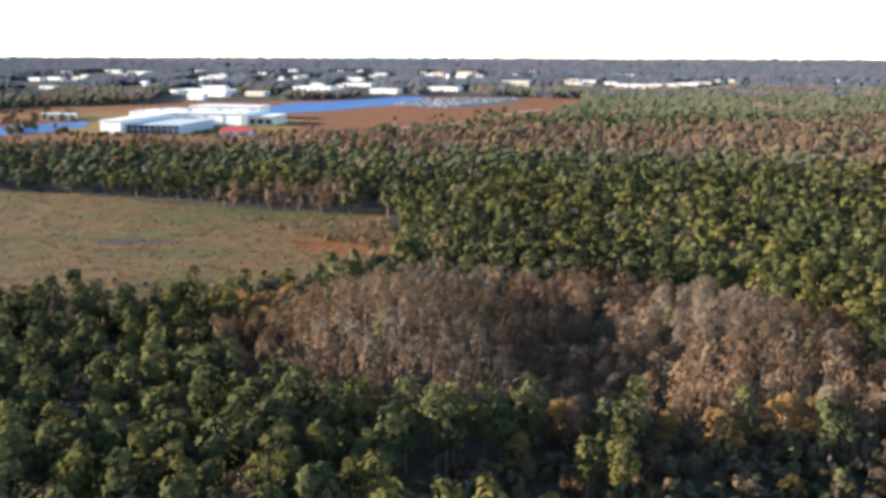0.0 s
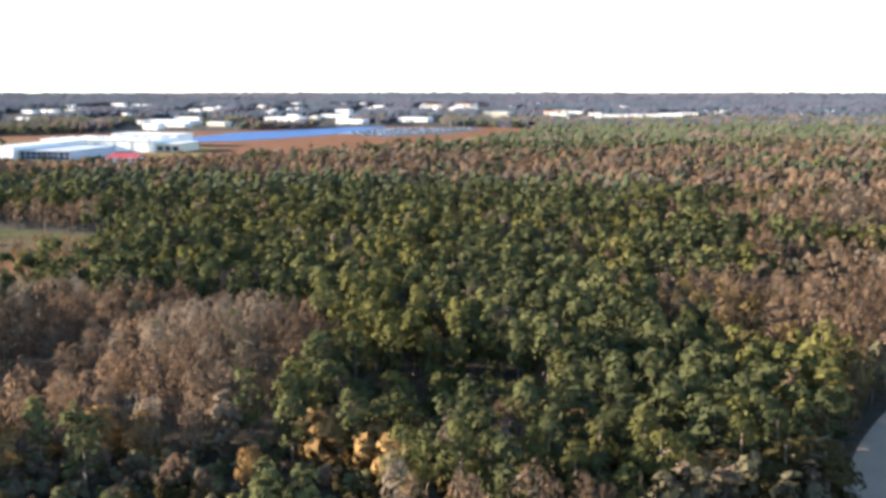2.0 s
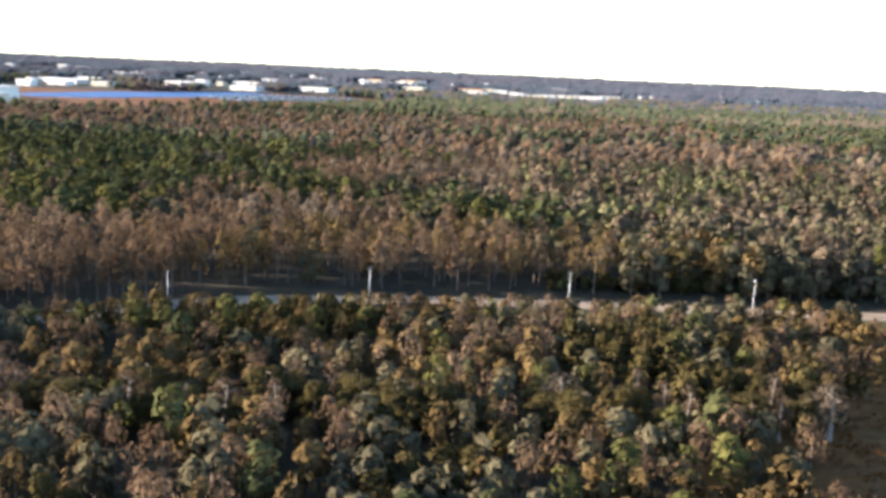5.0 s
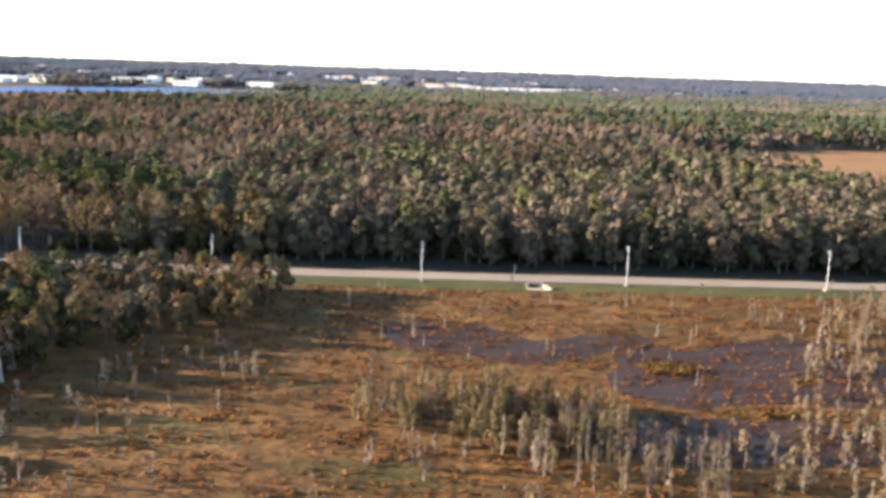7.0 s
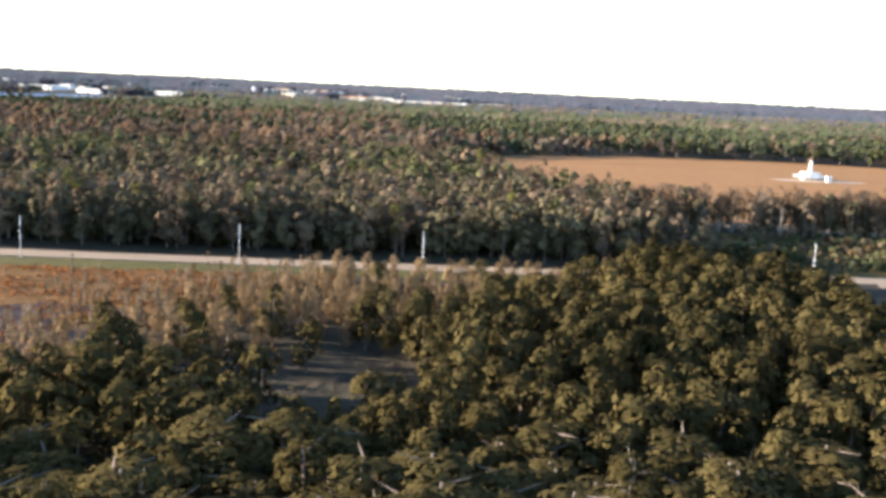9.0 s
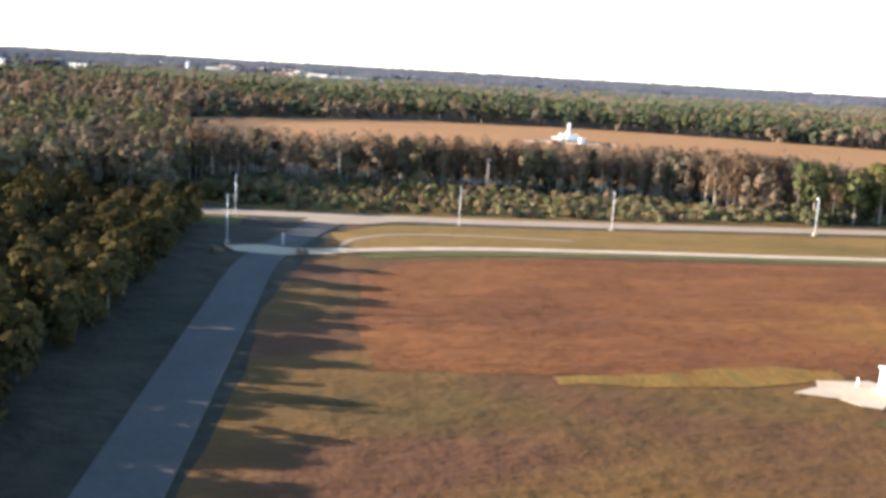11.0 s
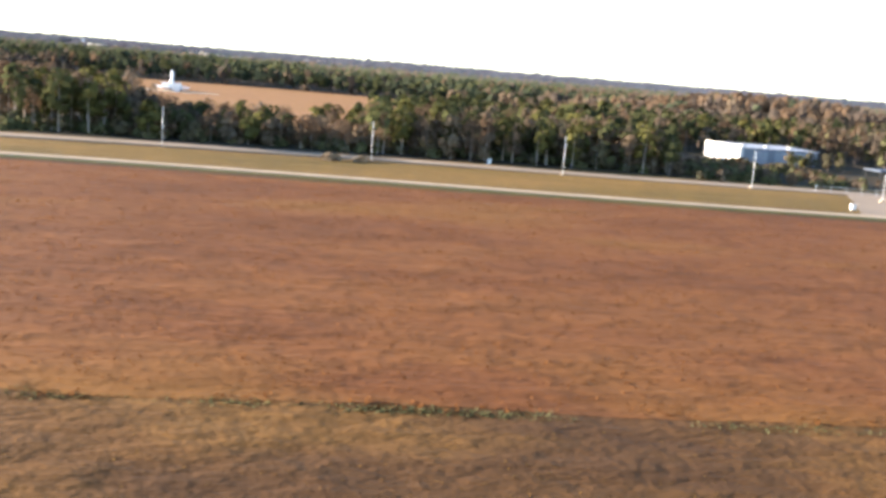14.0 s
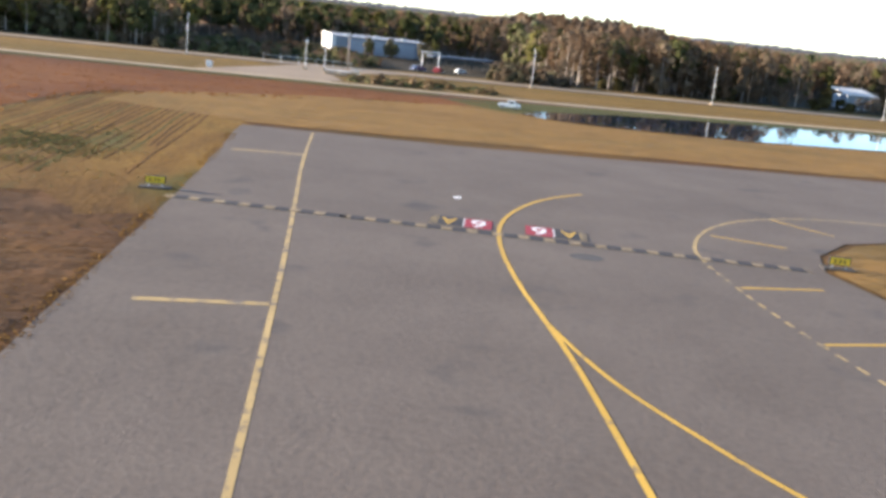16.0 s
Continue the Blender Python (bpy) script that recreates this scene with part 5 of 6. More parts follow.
# hay swaths left by the mower, in rings and rows
def swath(bm, pts, w, hgt):
    prev = None
    for i, p in enumerate(pts):
        d = (Vector(pts[min(i + 1, len(pts) - 1)]) - Vector(pts[max(i - 1, 0)])).normalized()
        s = Vector((-d.y, d.x)) * w * (0.7 + 0.5 * random.random())
        z = hgt * (0.85 + 0.3 * random.random())
        row = [bm.verts.new((p[0] + s.x, p[1] + s.y, 0.02)), bm.verts.new((p[0] + random.uniform(-0.05, 0.05), p[1], z)), bm.verts.new((p[0] - s.x, p[1] - s.y, 0.02))]
        if prev:
            for a in range(2):
                bm.faces.new((prev[a], prev[a + 1], row[a + 1], row[a]))
        prev = row


def hay(points, w, hgt, mat, label):
    bm = bmesh.new()
    swath(bm, points, w, hgt)
    return tagged(part("hay_swath", bm, mat, None), label, "hay", "swaths of cut grass")


for i in range(8):
    rx, ry = 4.6 + 0.66 * i + random.uniform(-0.12, 0.12), 4.9 + 1.02 * i + random.uniform(-0.15, 0.15)
    a0, a1 = -1.55 + random.uniform(0, 0.35), 1.0 + 0.03 * i
    turn = [a0 + (a1 - a0) * k / 90 for k in range(91)]
    hay([(427.0 + rx * math.cos(a), 53.4 + ry * math.sin(a) * (1.0 if a < 0 else 0.5)) for a in turn], 0.13, 0.055, M_MOWN, "curved swath of cut brown hay")
for i in range(24):
    x = 557.2 + 0.46 * i + random.uniform(-0.1, 0.1)
    top, low = min(73.5 + 0.55 * i, 76) - random.uniform(0, 3), random.uniform(41, 52)
    hay([(x + 0.10 * math.sin(k * 0.07 + i) + 0.6 * (1 - k / 90) * (i - 8) / 14, low + (top - low) * k / 90) for k in range(91)], 0.13, 0.05, M_STUBBLE if i % 4 else M_GREEN, "straight swath of cut straw-coloured grass")

# ---- storage building and gate behind the road ----
st = thing("storage_building", pose(571.8, 168.6, 0, 0, 0, 10), "long metal storage building among trees, its long wall toned blue-grey for shade", "storage building")
# shade on the long side is put into its colour; the sunlit end stays white
part("wall", box(0.12, 16.5, 0, 12, 0, 2.7), M_SHADEDWALL, st)
part("end_wall", box(-0.1, 0.1, -0.06, 12, 0, 3.0), M_WHITEWALL, st, "bright white end wall")
part("corner_panel", box(0.1, 0.7, -0.1, -0.02, 0, 2.95), M_WHITEWALL, st, "white corner panel")
part("roof", box(0.12, 16.8, -0.2, 12.3, 2.7, 2.82, 0.04), M_GREYWALL, st, "blue-grey metal roof")
for i in range(3):
    dd = part("roller_door", box(3.0 + 4.4 * i, 5.8 + 4.4 * i, -0.08, -0.01, 0, 2.3, 0.02), M_GREYWALL, st, "grey roller door")
    for j in range(4):
        part("slat", box(3.05 + 4.4 * i, 5.75 + 4.4 * i, -0.11, -0.085, 0.3 + 0.55 * j, 0.36 + 0.55 * j), M_SHADEDWALL, dd)
for i in range(3):
    part("roof_vent", box(3 + 5 * i, 3.9 + 5 * i, 4, 4.9, 2.82, 3.15, 0.05), M_GALV, st)
sh = thing("grey_shed", pose(656.0, 152.5, 0, 0, 0, 8), "grey shed with a bright sloping metal roof", "shed")
part("wall", box(0, 5.0, 0, 4.0, 0, 2.2), M_GREYWALL, sh)
bm = bmesh.new()
vs = [bm.verts.new(p) for p in ((-0.4, -0.5, 2.2), (5.4, -0.5, 2.2), (5.4, 4.5, 3.1), (-0.4, 4.5, 3.1), (-0.4, -0.5, 2.35), (5.4, -0.5, 2.35), (5.4, 4.5, 3.25), (-0.4, 4.5, 3.25))]
for f in ((0, 1, 2, 3), (4, 7, 6, 5), (0, 4, 5, 1), (1, 5, 6, 2), (2, 6, 7, 3), (3, 7, 4, 0)):
    bm.faces.new([vs[i] for i in f])
part("roof", bm, M_ROOFW, sh, "bright metal roof")
part("door", box(1.6, 2.8, -0.05, -0.005, 0, 1.7, 0.01), M_WHITE, sh)


def gate_post(x, y, h):
    root = thing("gate_light_post", pose(x, y, 0.07), "pale steel gate post with a white lamp", "gate post", "gate posts at the apron")
    for s in (0.0,):
        part("pipe", rod(0.04, 0.03, 0.1, h, 8, s), M_WHITE, root)
    part("footing", box(-0.3, 0.3, -0.25, 0.25, -0.05, 0.3, 0.04), M_CONCRETE, root, "pale concrete footing")
    hd = part("lamp_head", box(-0.18, 0.26, -0.1, 0.1, h, h + 0.14, 0.04), M_WHITE, root, "white floodlight")
    part("bracket", box(-0.08, 0.08, -0.08, 0.08, h - 0.12, h), M_GALV, hd)
    return root


g1 = gate_post(570.9, 118.3, 3.3)
copy_thing(g1, pose(573.1, 120.3, 0.07, 0, 0, 6))
gb = thing("lane_gantry", pose(587.2, 141.0, 0, 0, 0, 18), "grey goalpost frame over the gate lane", "gate")
for s in (-1.3, 1.3):
    part("post", rod(0.07, 0.07, 0, 2.6, 8, s), M_WHITE, gb)
part("beam", box(-1.6, 1.6, -0.08, 0.08, 2.6, 2.75, 0.03), M_WHITE, gb)
rl = thing("gate_rail", pose(571, 125.2, 0), "pale pipe gate rail", "gate")
part("rail", box(-6, 5.5, -0.02, 0.02, 0.92, 0.97), M_GALV, rl)
for i in range(6):
    part("post", rod(0.03, 0.03, 0, 1.0, 6, -5.8 + 2.2 * i), M_GALV, rl)
cn = thing("canopy", pose(592.5, 152.5, 0, 0, 0, 12), "low shelter with a blue-grey canopy roof", "shelter")
part("roof", box(-5, 5, -2, 2, 1.6, 1.85, 0.05), M_DARKROOF, cn)
for i in range(4):
    for s in (-1.7, 1.7):
        part("post", rod(0.07, 0.07, 0, 1.6, 6, -4.6 + 3.05 * i, s), M_DARK, cn)


def small_block(name, x, y, sx, sy, sz, mat, label, cat, cap=True, z=0.02):
    root = thing(name, pose(x, y, z, 0, 0, random.uniform(-15, 15)), label, cat)
    part("body", box(-sx / 2, sx / 2, -sy / 2, sy / 2, 0, sz, min(sx, sy, sz) * 0.12), mat, root)
    if cap:
        part("lid", box(-sx / 2 - 0.04, sx / 2 + 0.04, -sy / 2 - 0.04, sy / 2 + 0.04, sz, sz + 0.06, 0.015), M_WHITE, root)
    return root


small_block("white_marker", 561.3, 107.8, 0.6, 0.5, 0.6, M_WHITE, "white marker box on the grass", "marker", z=0.04)
small_block("white_marker", 521.0, 132.0, 0.5, 0.4, 0.6, M_WHITE, "white marker box behind the road", "marker")
small_block("white_marker", 577.0, 116.2, 1.0, 0.5, 0.55, M_CREAM, "cream block beside the gate apron", "marker", z=0.08)
small_block("barrier_block", 574.4, 114.2, 2.0, 0.45, 0.45, M_CONCRETE, "cream concrete barrier block", "barrier", z=0.08)
small_block("barrier_block", 575.8, 113.4, 1.4, 0.45, 0.45, M_CONCRETE, "cream concrete barrier block", "barrier", z=0.08)
# thin roadside marker post, built as a slim lidded box
small_block("thin_marker_post", 383.6, 97.4, 0.2, 0.2, 1.1, M_GALV, "thin grey metal marker post beside the road", "cabinet", z=0.09)


def brush_pile(x, y, s, label):
    V, _ = crown(np.array([x]), np.array([y]), np.array([0.0]), np.array([s * 0.5]), np.array([s]), np.array([4]), 90)
    ob = new("brush_pile", faces_mesh("brush_pile", V, np.full(len(V), 8), LEAVES))
    return tagged(ob, label, "brush pile")


brush_pile(499.5, 121.5, 1.5, "low pale brush pile on the grass")
brush_pile(503.2, 122.6, 1.2, "low grey-brown brush pile on the grass")
brush_pile(377.6, 93.0, 0.9, "pale bare bush at the road corner")
brush_pile(385.8, 93.6, 0.8, "pale bare bush beside the track")


# ---- vehicles ----
def car(name, x, y, z, turn, paint, label, pickup=False):
    root = thing(name, pose(x, y, z, 0, 0, turn), label, "car" if not pickup else "pickup truck")
    bm = box(-1.25, 1.25, -0.5, 0.5, 0.18, 0.5, 0.09)
    part("body", bm, paint, root)
    bm = bmesh.new()
    lo, hi = (-0.3, 0.55) if pickup else (-0.95, 0.55)
    vs = [bm.verts.new(p) for p in ((lo, -0.46, 0.5), (hi + 0.25, -0.46, 0.5), (hi + 0.25, 0.46, 0.5), (lo, 0.46, 0.5), (lo + 0.15, -0.38, 0.82), (hi - 0.1, -0.38, 0.82), (hi - 0.1, 0.38, 0.82), (lo + 0.15, 0.38, 0.82))]
    for f in ((0, 1, 5, 4), (1, 2, 6, 5), (2, 3, 7, 6), (3, 0, 4, 7), (4, 5, 6, 7)):
        bm.faces.new([vs[i] for i in f])
    cab = part("cabin", bm, paint, root)
    part("side_window", box(lo + 0.2, hi - 0.05, -0.455, -0.425, 0.55, 0.76), M_DARKGLASS, cab, "dark side window")
    part("windscreen", box(hi + 0.02, hi + 0.13, -0.36, 0.36, 0.55, 0.74), M_DARKGLASS, cab, "dark windscreen")
    for sx_ in (-0.78, 0.78):
        for sy_ in (-0.5, 0.5):
            bm = bmesh.new()
            bmesh.ops.create_cone(bm, cap_ends=True, segments=14, radius1=0.2, radius2=0.2, depth=0.14, matrix=Matrix.Translation((sx_, sy_, 0.2)) @ Matrix.Rotation(radians(90), 4, "X"))
            w = part("wheel", bm, M_RUBBER, root, "black tyre")
            bm = bmesh.new()
            bmesh.ops.create_cone(bm, cap_ends=True, segments=10, radius1=0.11, radius2=0.11, depth=0.15, matrix=Matrix.Translation((sx_, sy_, 0.2)) @ Matrix.Rotation(radians(90), 4, "X"))
            part("rim", bm, M_GALV, w)
    return root


M_CARBLUE = plain_mat("dark_blue_paint", (0.03, 0.05, 0.10), 0.25)
M_CARWHITE = plain_mat("white_car_paint", (0.82, 0.82, 0.80), 0.25, var=0.03)
M_CARRED = plain_mat("dark_red_car_paint", (0.25, 0.04, 0.04), 0.25)
car("pickup_truck", 592.2, 92.6, 0.05, -12, M_CARWHITE, "white pickup truck parked at the pond's edge", True).scale = (0.85, 0.85, 0.95)
car("parked_car", 585.4, 137.5, 0, 40, M_CARBLUE, "dark blue car parked in the gate yard")
car("parked_car", 588.2, 137.0, 0, 70, M_CARRED, "dark red car parked in the gate yard")
car("parked_car", 592.0, 143.5, 0, 20, M_CARWHITE, "white car parked in the gate yard").scale = (0.7, 0.7, 0.7)
car("parked_car", 662.6, 146.0, 0, 20, M_CARWHITE, "white car parked beside the shed")

# ---- rows of far parked cars ----
bm = bmesh.new()
for i in range(9):
    for j in range(20):
        u, v = i / 8, j / 19
        x = (52 + 33 * v) * (1 - u) + (80 + 85 * v) * u + random.uniform(-1, 1)
        y = (716 - 40 * v) * (1 - u) + (800 + 5 * v) * u + random.uniform(-2, 2)
        if random.random() < 0.75:
            add_box(bm, x - 1.3, x + 1.3, y - 0.7, y + 0.7, 0.2, 0.75)
            add_box(bm, x - 0.8, x + 0.7, y - 0.6, y + 0.6, 0.75, 1.15)
ob = part("parked_cars", bm, plain_mat("mixed_car_paint", (0.45, 0.45, 0.46), 0.3, var=0.9, scale=0.35), None)
tagged(ob, "rows of far parked cars of mixed colours", "cars", "", "stuff")


# ---- far buildings ----
def far_building(x0, x1, y, h, wall, roof, label, name="far_building", depth=None, bays=5):
    w = x1 - x0
    d = depth or max(8.0, w * 0.6)
    root = thing(name, pose(x0, y, 0, 0, 0, -24 if wall < 2 else 0), label, "building", "far buildings")
    part("wall", box(0, w, 0, d, 0, h), (M_WHITEWALL, M_CREAM, M_GREYWALL, M_DARKBLOCK)[wall], root)
    part("roof", box(-0.4, w + 0.4, -0.4, d + 0.4, h, h + 0.5, 0.05), (M_ROOFW, M_ROOFR, M_ROOFO, M_ROOFG)[roof], root)
    n = max(2, min(bays, int(w / 4)))
    for i in range(n):
        part("window", box(w * (i + 0.25) / n, w * (i + 0.75) / n, -0.12, -0.01, h * 0.3, h * 0.62), M_DARKGLASS, root, "dark window")
    part("door", box(w * 0.46, w * 0.54, -0.1, -0.01, 0.02, h * 0.26), M_GREYWALL, root)
    return root


for a, b, d, h, wl_, rf in FAR:
    far_building(a, b, d, 0.72 * h, wl_, rf, ("far low white building with a white roof", "far low cream building with an orange tile roof" if rf == 2 else "far low cream building with a white roof")[wl_])
tk = thing("water_tower", pose(160, 1262, 0), "tall white water tank beyond the woods", "water tower")
part("tank", rod(2.4, 2.4, 0, 8.5, 18), M_WHITE, tk, smooth=False)
part("cap", rod(2.45, 0.6, 8.5, 9.4, 18), M_WHITE, tk)
for x, y, w, h in ((168, 3480, 11, 17), (416, 3500, 9, 14), (429, 3510, 10, 16), (-128, 3490, 20, 9), (-78, 3490, 14, 10), (60, 3490, 18, 9), (260, 3480, 12, 9.5)):
    far_building(x, x + w, y, h, 3, 3, "hazy grey tower block on the horizon", "tower_block", 12, 3)

# ---- warehouse by the lake ----
wh = thing("warehouse", pose(-65, 530, 0, 0, 0, -16) @ pose(-48, -30, 0), "large white flat-roofed warehouse with several wings", "warehouse")
part("main_hall", box(6, 72, 30, 60, 0, 6.0), M_WHITEWALL, wh)
part("main_roof", box(5.5, 72, 29.5, 60.5, 6.0, 6.4, 0.05), M_ROOFW, wh, "white membrane roof")
part("rear_hall", box(20, 62, 78, 98, 0, 6.8), M_WHITEWALL, wh)
part("rear_roof", box(19.5, 62.5, 77.5, 98.5, 6.8, 7.2, 0.05), M_ROOFW, wh)
part("east_wing", box(72, 86, 34, 56, 0, 4.6), M_CREAM, wh, "cream wing with a white roof")
part("east_roof", box(72.1, 86.5, 33.5, 56.5, 4.6, 5.0, 0.05), M_ROOFW, wh)
part("west_wing", box(23.5, 34, -34, 29, 0, 6.2), M_WHITEWALL, wh, "tall white front block")
part("west_roof", box(23.1, 34.4, -34.4, 29, 6.2, 6.6, 0.05), M_ROOFW, wh)
part("office_wing", box(34.6, 62, -30, 10, 0, 4.4), M_GREYWALL, wh, "dark grey glazed office wing")
part("office_roof", box(34.6, 62.4, -30.4, 10.4, 4.4, 4.8, 0.05), M_GREYWALL, wh)
for i in range(9):
    for j in range(2):
        part("window", box(35.2 + 2.95 * i, 37.6 + 2.95 * i, -30.15, -30.01, 0.5 + 2.0 * j, 2.1 + 2.0 * j), M_DARKGLASS, wh, "dark office window")
for i in range(7):
    part("wall_rib", box(6.5 + 10.5 * i, 7 + 10.5 * i, 29.8, 29.99, 0, 5.9), M_CREAM, wh)
for i in range(5):
    part("loading_door", box(7.4 + 3.2 * i, 9.6 + 3.2 * i, 29.75, 29.95, 0.1, 3.0), M_GREYWALL, wh, "grey loading door")
for i in range(3):
    part("bay_window", box(72.8 + 4.4 * i, 75.8 + 4.4 * i, 33.8, 33.99, 1.0, 3.2), M_DARKGLASS, wh, "dark bay window")
for i in range(7):
    part("roof_unit", box(8 + 9.4 * i, 10.6 + 9.4 * i, 36 + 7 * (i % 3), 38 + 7 * (i % 3), 6.4, 7.3, 0.1), M_GREYWALL, wh, "grey roof unit")
for i in range(3):
    part("parapet_step", box(16 + 18 * i, 30 + 18 * i, 50, 59, 6.4, 7.1, 0.05), M_ROOFW, wh, "raised white roof bay")
rb = thing("red_roofed_building", pose(-49, 457, 0), "low white building with a bright red roof", "building")
part("wall", box(0, 15, 0, 10, 0, 2.3), M_WHITEWALL, rb)
bm = bmesh.new()
vs = [bm.verts.new(p) for p in ((-0.6, -0.6, 2.3), (15.6, -0.6, 2.3), (15.6, 10.6, 2.3), (-0.6, 10.6, 2.3), (2, 5, 4.1), (13, 5, 4.1))]
for f in ((0, 1, 5, 4), (1, 2, 5), (2, 3, 4, 5), (3, 0, 4), (0, 3, 2, 1)):
    bm.faces.new([vs[i] for i in f])
part("roof", bm, M_ROOFR, rb, "bright red hipped roof")
for i in range(4):
    part("window", box(1.5 + 3.4 * i, 3.3 + 3.4 * i, -0.1, -0.01, 0.8, 1.7), M_DARKGLASS, rb, "dark window")
annex = thing("yard_sheds", pose(-160, 572, 0), "low pale sheds at the edge of the yard", "shed")
part("wall", box(0, 18, 0, 9, 0, 3), M_CREAM, annex)
part("roof", box(-0.4, 18.4, -0.4, 9.4, 3, 3.4, 0.05), M_ROOFW, annex)
part("door", box(4, 7, -0.1, -0.01, 0, 2.4), M_GREYWALL, annex)


forest("gate_yard_trees", scatter([(575, 159), (592, 161), (592, 167), (575, 165)], 9, 2.2, 3.6, 1.0, 1.5, [0, 2]), 260, "green and olive trees before the storage building")
forest("yard_trees", np.concatenate([scatter([(-128, 452), (-20, 446), (10, 470), (-20, 482), (-128, 474)], 110, 1.0, 2.3, 1.0, 1.9, [0, 2, 0]),
                                      scatter([(-36, 470), (80, 560), (140, 660), (120, 664), (60, 575), (-40, 486)], 90, 1.5, 3.6, 1.3, 2.6, [0, 2, 1]),
                                      scatter([(-170, 470), (-122, 470), (-150, 640), (-200, 640)], 90, 2.0, 4.6, 1.5, 2.6, [0, 2])]), 60, "dark landscape trees round the warehouse", True)

# ---- painted lines on the taxiway: parts of it ----
ZP = 0.041
strip("edge_line", [(575.3, 62.3), (575.5, 50), (576.0, 38), (576.4, 27), (576.8, 12)], 0.17, ZP, M_YELLOWFADE, "", parent=taxiway)
for a, b in (((571.5, 52.6), (575.4, 52.9)), ((572.7, 25.7), (576.3, 26.1))):
    strip("shoulder_bar", [a, b], 0.3, ZP + 0.002, M_YELLOWFADE, "", parent=taxiway, smooth_n=1)
strip("centre_line", [(589.8, 48.2), (588.3, 46.8), (586.7, 44.7), (585.2, 41.6), (584.3, 38.4), (583.9, 34.5), (583.9, 30), (584.1, 26.5), (584.3, 22), (584.3, 12)], 0.17, ZP + 0.004, M_YELLOW, "", parent=taxiway)
strip("lead_line", [(584.1, 26.5), (584.5, 24.2), (585.1, 21.8), (586.2, 19.1), (587.6, 16.3), (590.5, 12)], 0.15, ZP + 0.006, M_YELLOW, "", parent=taxiway)
strip("edge_curve", [(606, 47.3), (601.7, 47.0), (598.5, 45.8), (595.8, 43.8), (593.7, 41), (592.3, 37.8), (591.95, 35.5)], 0.16, ZP, M_YELLOWFADE, "", parent=taxiway)
for i in range(24):
    y0 = 35.0 - 0.95 * i
    xc = lambda v: 591.9 + 0.008 * (33 - v) ** 2 * (v < 33)
    strip("edge_dash", [(xc(y0), y0), (xc(y0 - 0.55), y0 - 0.55)], 0.13, ZP, M_YELLOWFADE, "", parent=taxiway, smooth_n=1)
for a, b in (((594.0, 40.7), (596.9, 39.4)), ((598.9, 45.8), (600.8, 43.0)), ((592.1, 32.1), (595.4, 32.7)), ((592.4, 26.3), (594.8, 26.8))):
    strip("shoulder_bar", [a, b], 0.17, ZP + 0.002, M_YELLOW, "", parent=taxiway, smooth_n=1)
M_FADED = plain_mat("faded_tan_paint", (0.30, 0.215, 0.115), 0.8, var=0.3, scale=2)
HA, HB = Vector((570.9, 39.2)), Vector((596.3, 35.5))
hd = (HB - HA).normalized()
hn = Vector((-hd.y, hd.x))
strip("hold_line", [tuple(HA + hn * 0.22), tuple(HB + hn * 0.22)], 0.10, ZP + 0.008, M_FADED, "", parent=taxiway, smooth_n=1)
strip("hold_line", [tuple(HA - hn * 0.28), tuple(HB - hn * 0.28)], 0.08, ZP + 0.008, M_FADED, "", parent=taxiway, smooth_n=1)
for i in range(25):
    p = HA + hd * (0.3 + 1.02 * i)
    strip("hold_block", [tuple(p - hd * 0.44), tuple(p - hd * 0.03)], 0.30, ZP + 0.010, M_FADED, "", parent=taxiway, smooth_n=1)
    strip("hold_dash", [tuple(p), tuple(p + hd * (0.55 if i != 6 else 0.85))], 0.62, ZP + 0.010, M_BLACKPAINT, "", parent=taxiway, smooth_n=1)


def painted(name, x, y, w, d, mat, z=ZP + 0.012):
    """A painted panel in line with the hold line; x along it, y above it."""
    p = HA + hd * x + hn * y
    q = [p - hd * w / 2 - hn * d / 2, p + hd * w / 2 - hn * d / 2, p + hd * w / 2 + hn * d / 2, p - hd * w / 2 + hn * d / 2]
    bm = bmesh.new()
    bm.faces.new([bm.verts.new((v.x, v.y, z)) for v in q])
    return part(name, bm, mat, taxiway)


def letter(text, x, y, wid, hei, mat, parent_panel):
    """A painted character, read from the taxiway side."""
    cu_ = bpy.data.curves.new("character", "FONT")
    cu_.body, cu_.align_x, cu_.align_y, cu_.size = text, "CENTER", "CENTER", 1.0
    cu_.offset = 0.012
    tmp = new("character", cu_)
    bpy.context.view_layer.update()
    me = bpy.data.meshes.new_from_object(tmp.evaluated_get(bpy.context.evaluated_depsgraph_get()))
    bpy.data.objects.remove(tmp)
    xs = [v.co.x for v in me.vertices]
    ys = [v.co.y for v in me.vertices]
    p = HA + hd * x + hn * y
    M = Matrix.Translation((p.x, p.y, ZP + 0.018)) @ Matrix.Rotation(math.atan2(hd.y, hd.x) + math.pi, 4, "Z") @ Matrix.Diagonal((wid / (max(xs) - min(xs)), hei / (max(ys) - min(ys)), 1, 1)) \
        @ Matrix.Translation((-(max(xs) + min(xs)) / 2, -(max(ys) + min(ys)) / 2, 0))
    me.transform(M)
    me.materials.clear()
    me.materials.append(mat)
    ob = new("character", me)
    ob.parent = parent_panel
    return ob


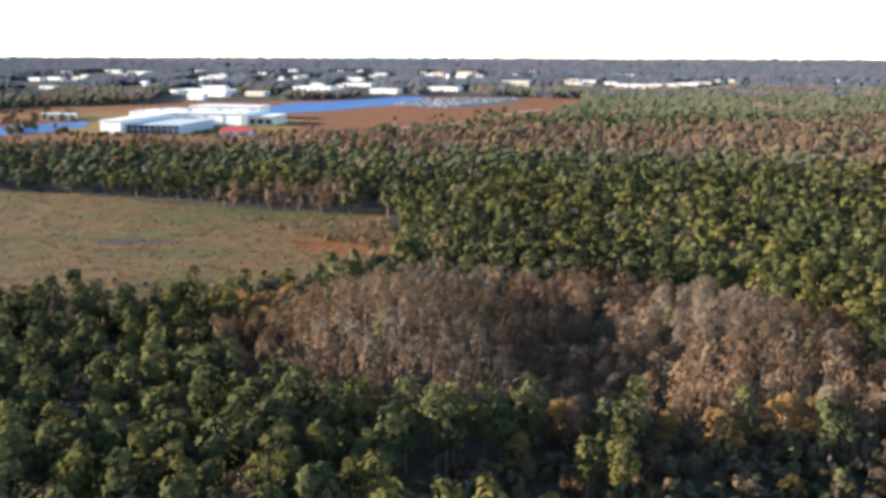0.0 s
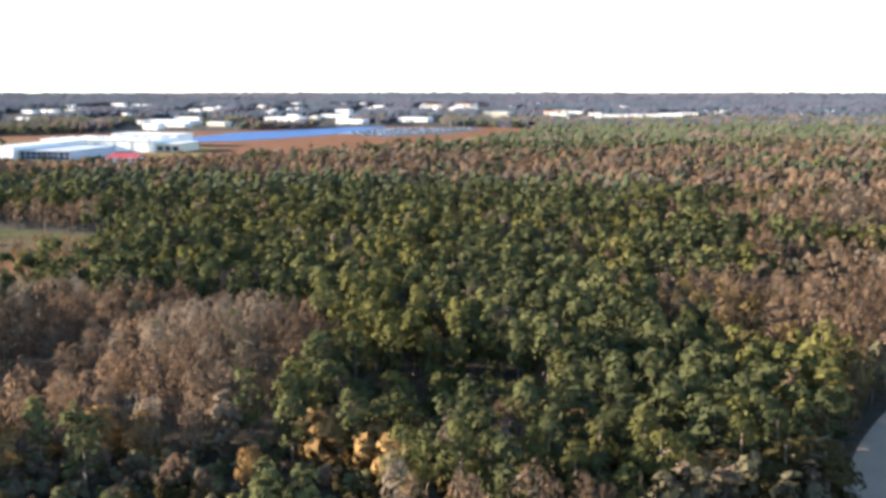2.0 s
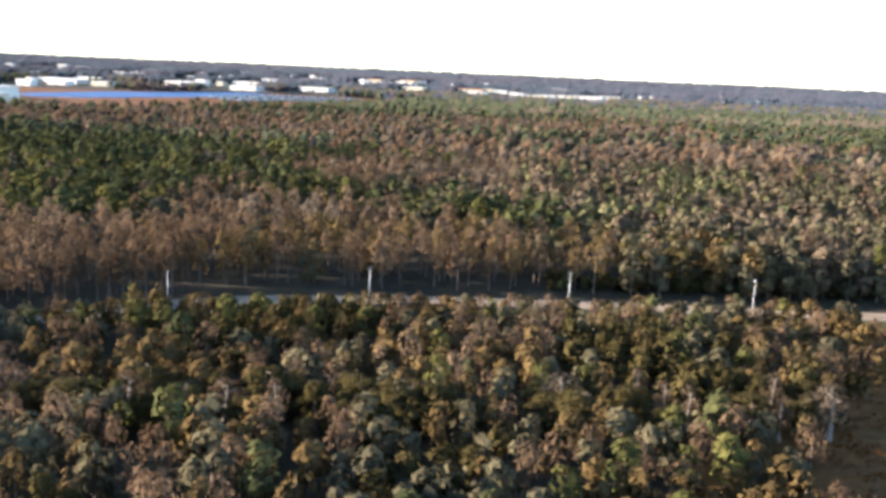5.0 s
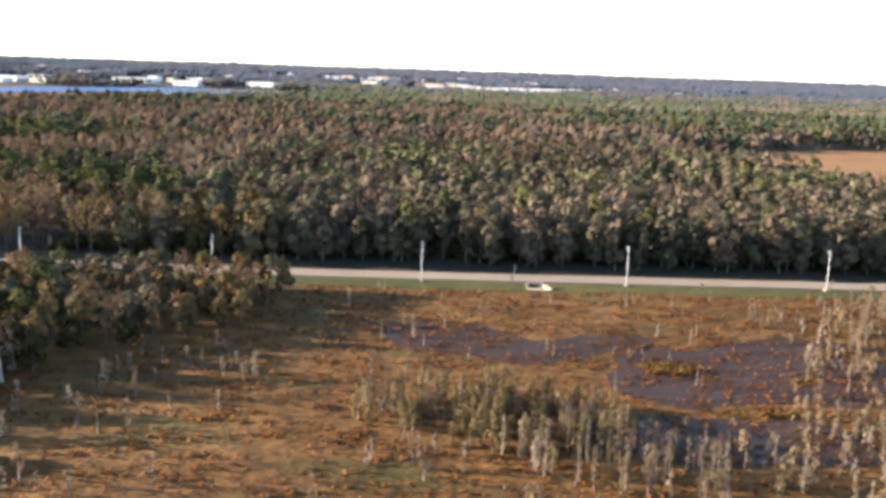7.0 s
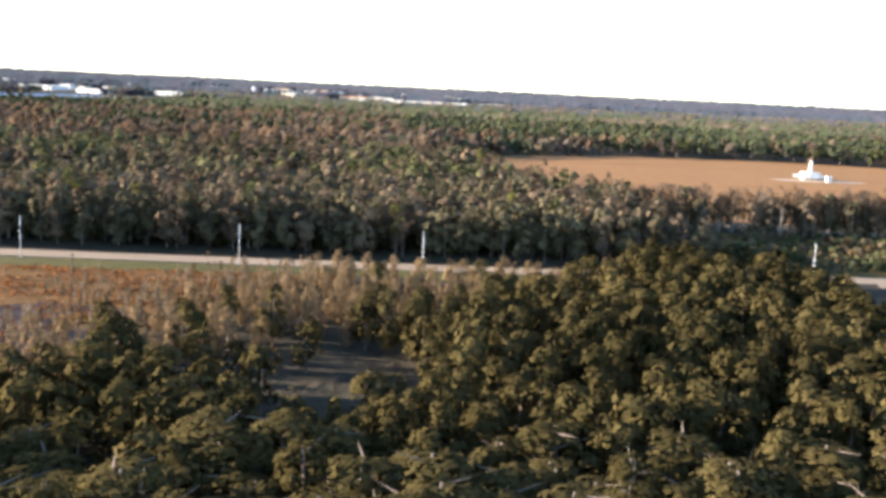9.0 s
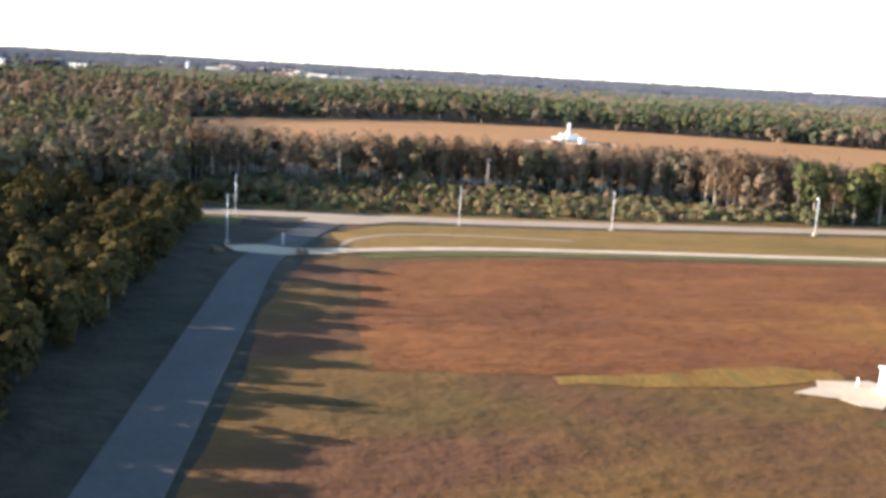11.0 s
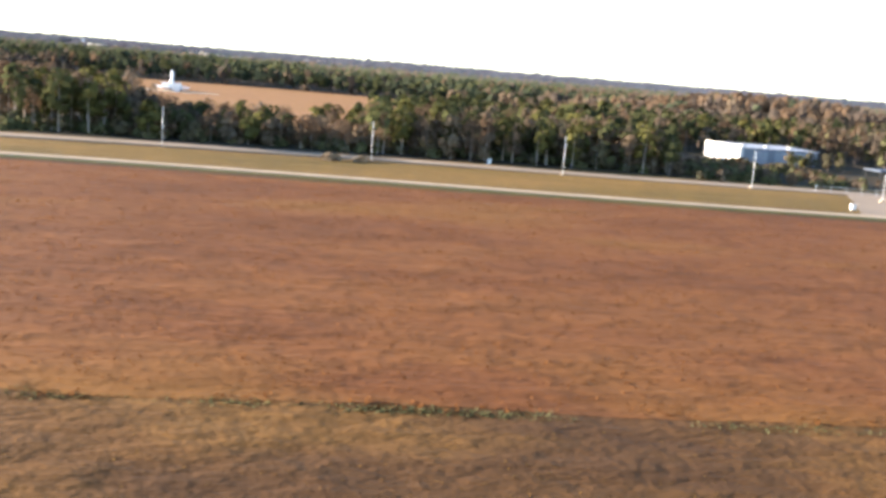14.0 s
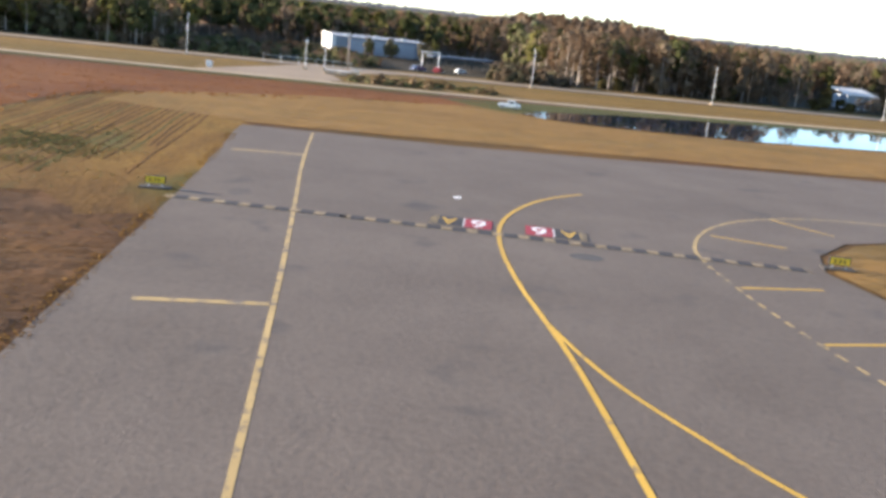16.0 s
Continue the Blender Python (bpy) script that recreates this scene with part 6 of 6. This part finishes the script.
for side, sgn in ((12.5, -1), (15.0, 1)):
    red = painted("runway_panel", side, 1.45, 1.12, 1.7, M_SIGNRED)
    letter("6", side, 1.45, 0.62, 1.4, M_MARKWHITE, red)
    blk = painted("taxiway_panel", side + sgn * 1.3, 1.45, 1.36, 1.6, M_BLACKPAINT)
    letter("A", side + sgn * 1.22, 1.45, 0.68, 1.15, M_YELLOW, blk)
    for k in (-0.62, -0.5, -0.4):
        painted("panel_border", side + sgn * 1.3 - sgn * k, 1.45, 0.05, 1.5, M_YELLOWFADE, ZP + 0.016)
    painted("panel_border", side + sgn * 0.6, 1.45, 0.05, 1.6, M_MARKWHITE, ZP + 0.016)
for x, y, w, d, m in ((16.6, -2.6, 1.5, 1.1, M_BLACKPAINT),):
    bm = bmesh.new()
    bmesh.ops.create_circle(bm, cap_ends=True, segments=18, radius=0.5, matrix=Matrix.Translation((587.1, 34.7, ZP + 0.003)) @ Matrix.Diagonal((1.3, 1.0, 1, 1)))
    part("oil_stain", bm, plain_mat("oil_stain", (0.075, 0.066, 0.06), 0.9, var=0.3, scale=2), taxiway)
painted("reflector_patch", 11.3, 6.9, 0.35, 0.5, M_MARKWHITE, ZP + 0.002)

# taxiway signs
def taxi_sign(x, y, turn, label):
    root = thing("taxiway_sign", pose(x, y, 0.03, 0, 0, turn) @ Matrix.Diagonal((0.68, 0.68, 0.7, 1)), label, "taxiway sign", "signs beside the taxiway")
    part("pad", box(-0.95, 0.95, -0.45, 0.45, -0.02, 0.08, 0.02), M_SIDE_ROAD, root, "grey concrete pad")
    for s in (-0.4, 0.4):
        part("leg", rod(0.04, 0.04, 0.08, 0.26, 6, s), M_GALV, root)
    part("case", box(-0.62, 0.62, -0.1, 0.1, 0.26, 0.72, 0.02), M_BLACKPAINT, root)
    part("face", box(-0.56, 0.56, -0.118, -0.102, 0.3, 0.68), M_SIGNYELLOW, root, "bright yellow face")
    for k in (-0.3, 0.0, 0.25):
        part("bar", box(k - 0.06, k + 0.06, -0.128, -0.119, 0.4, 0.58), M_BLACKPAINT, root, "dark bar of unreadable lettering")
    return root


taxi_sign(570.1, 40.6, 4, "low yellow taxiway sign on a concrete pad")
taxi_sign(597.7, 36.3, -8, "low yellow taxiway sign at the grass corner")
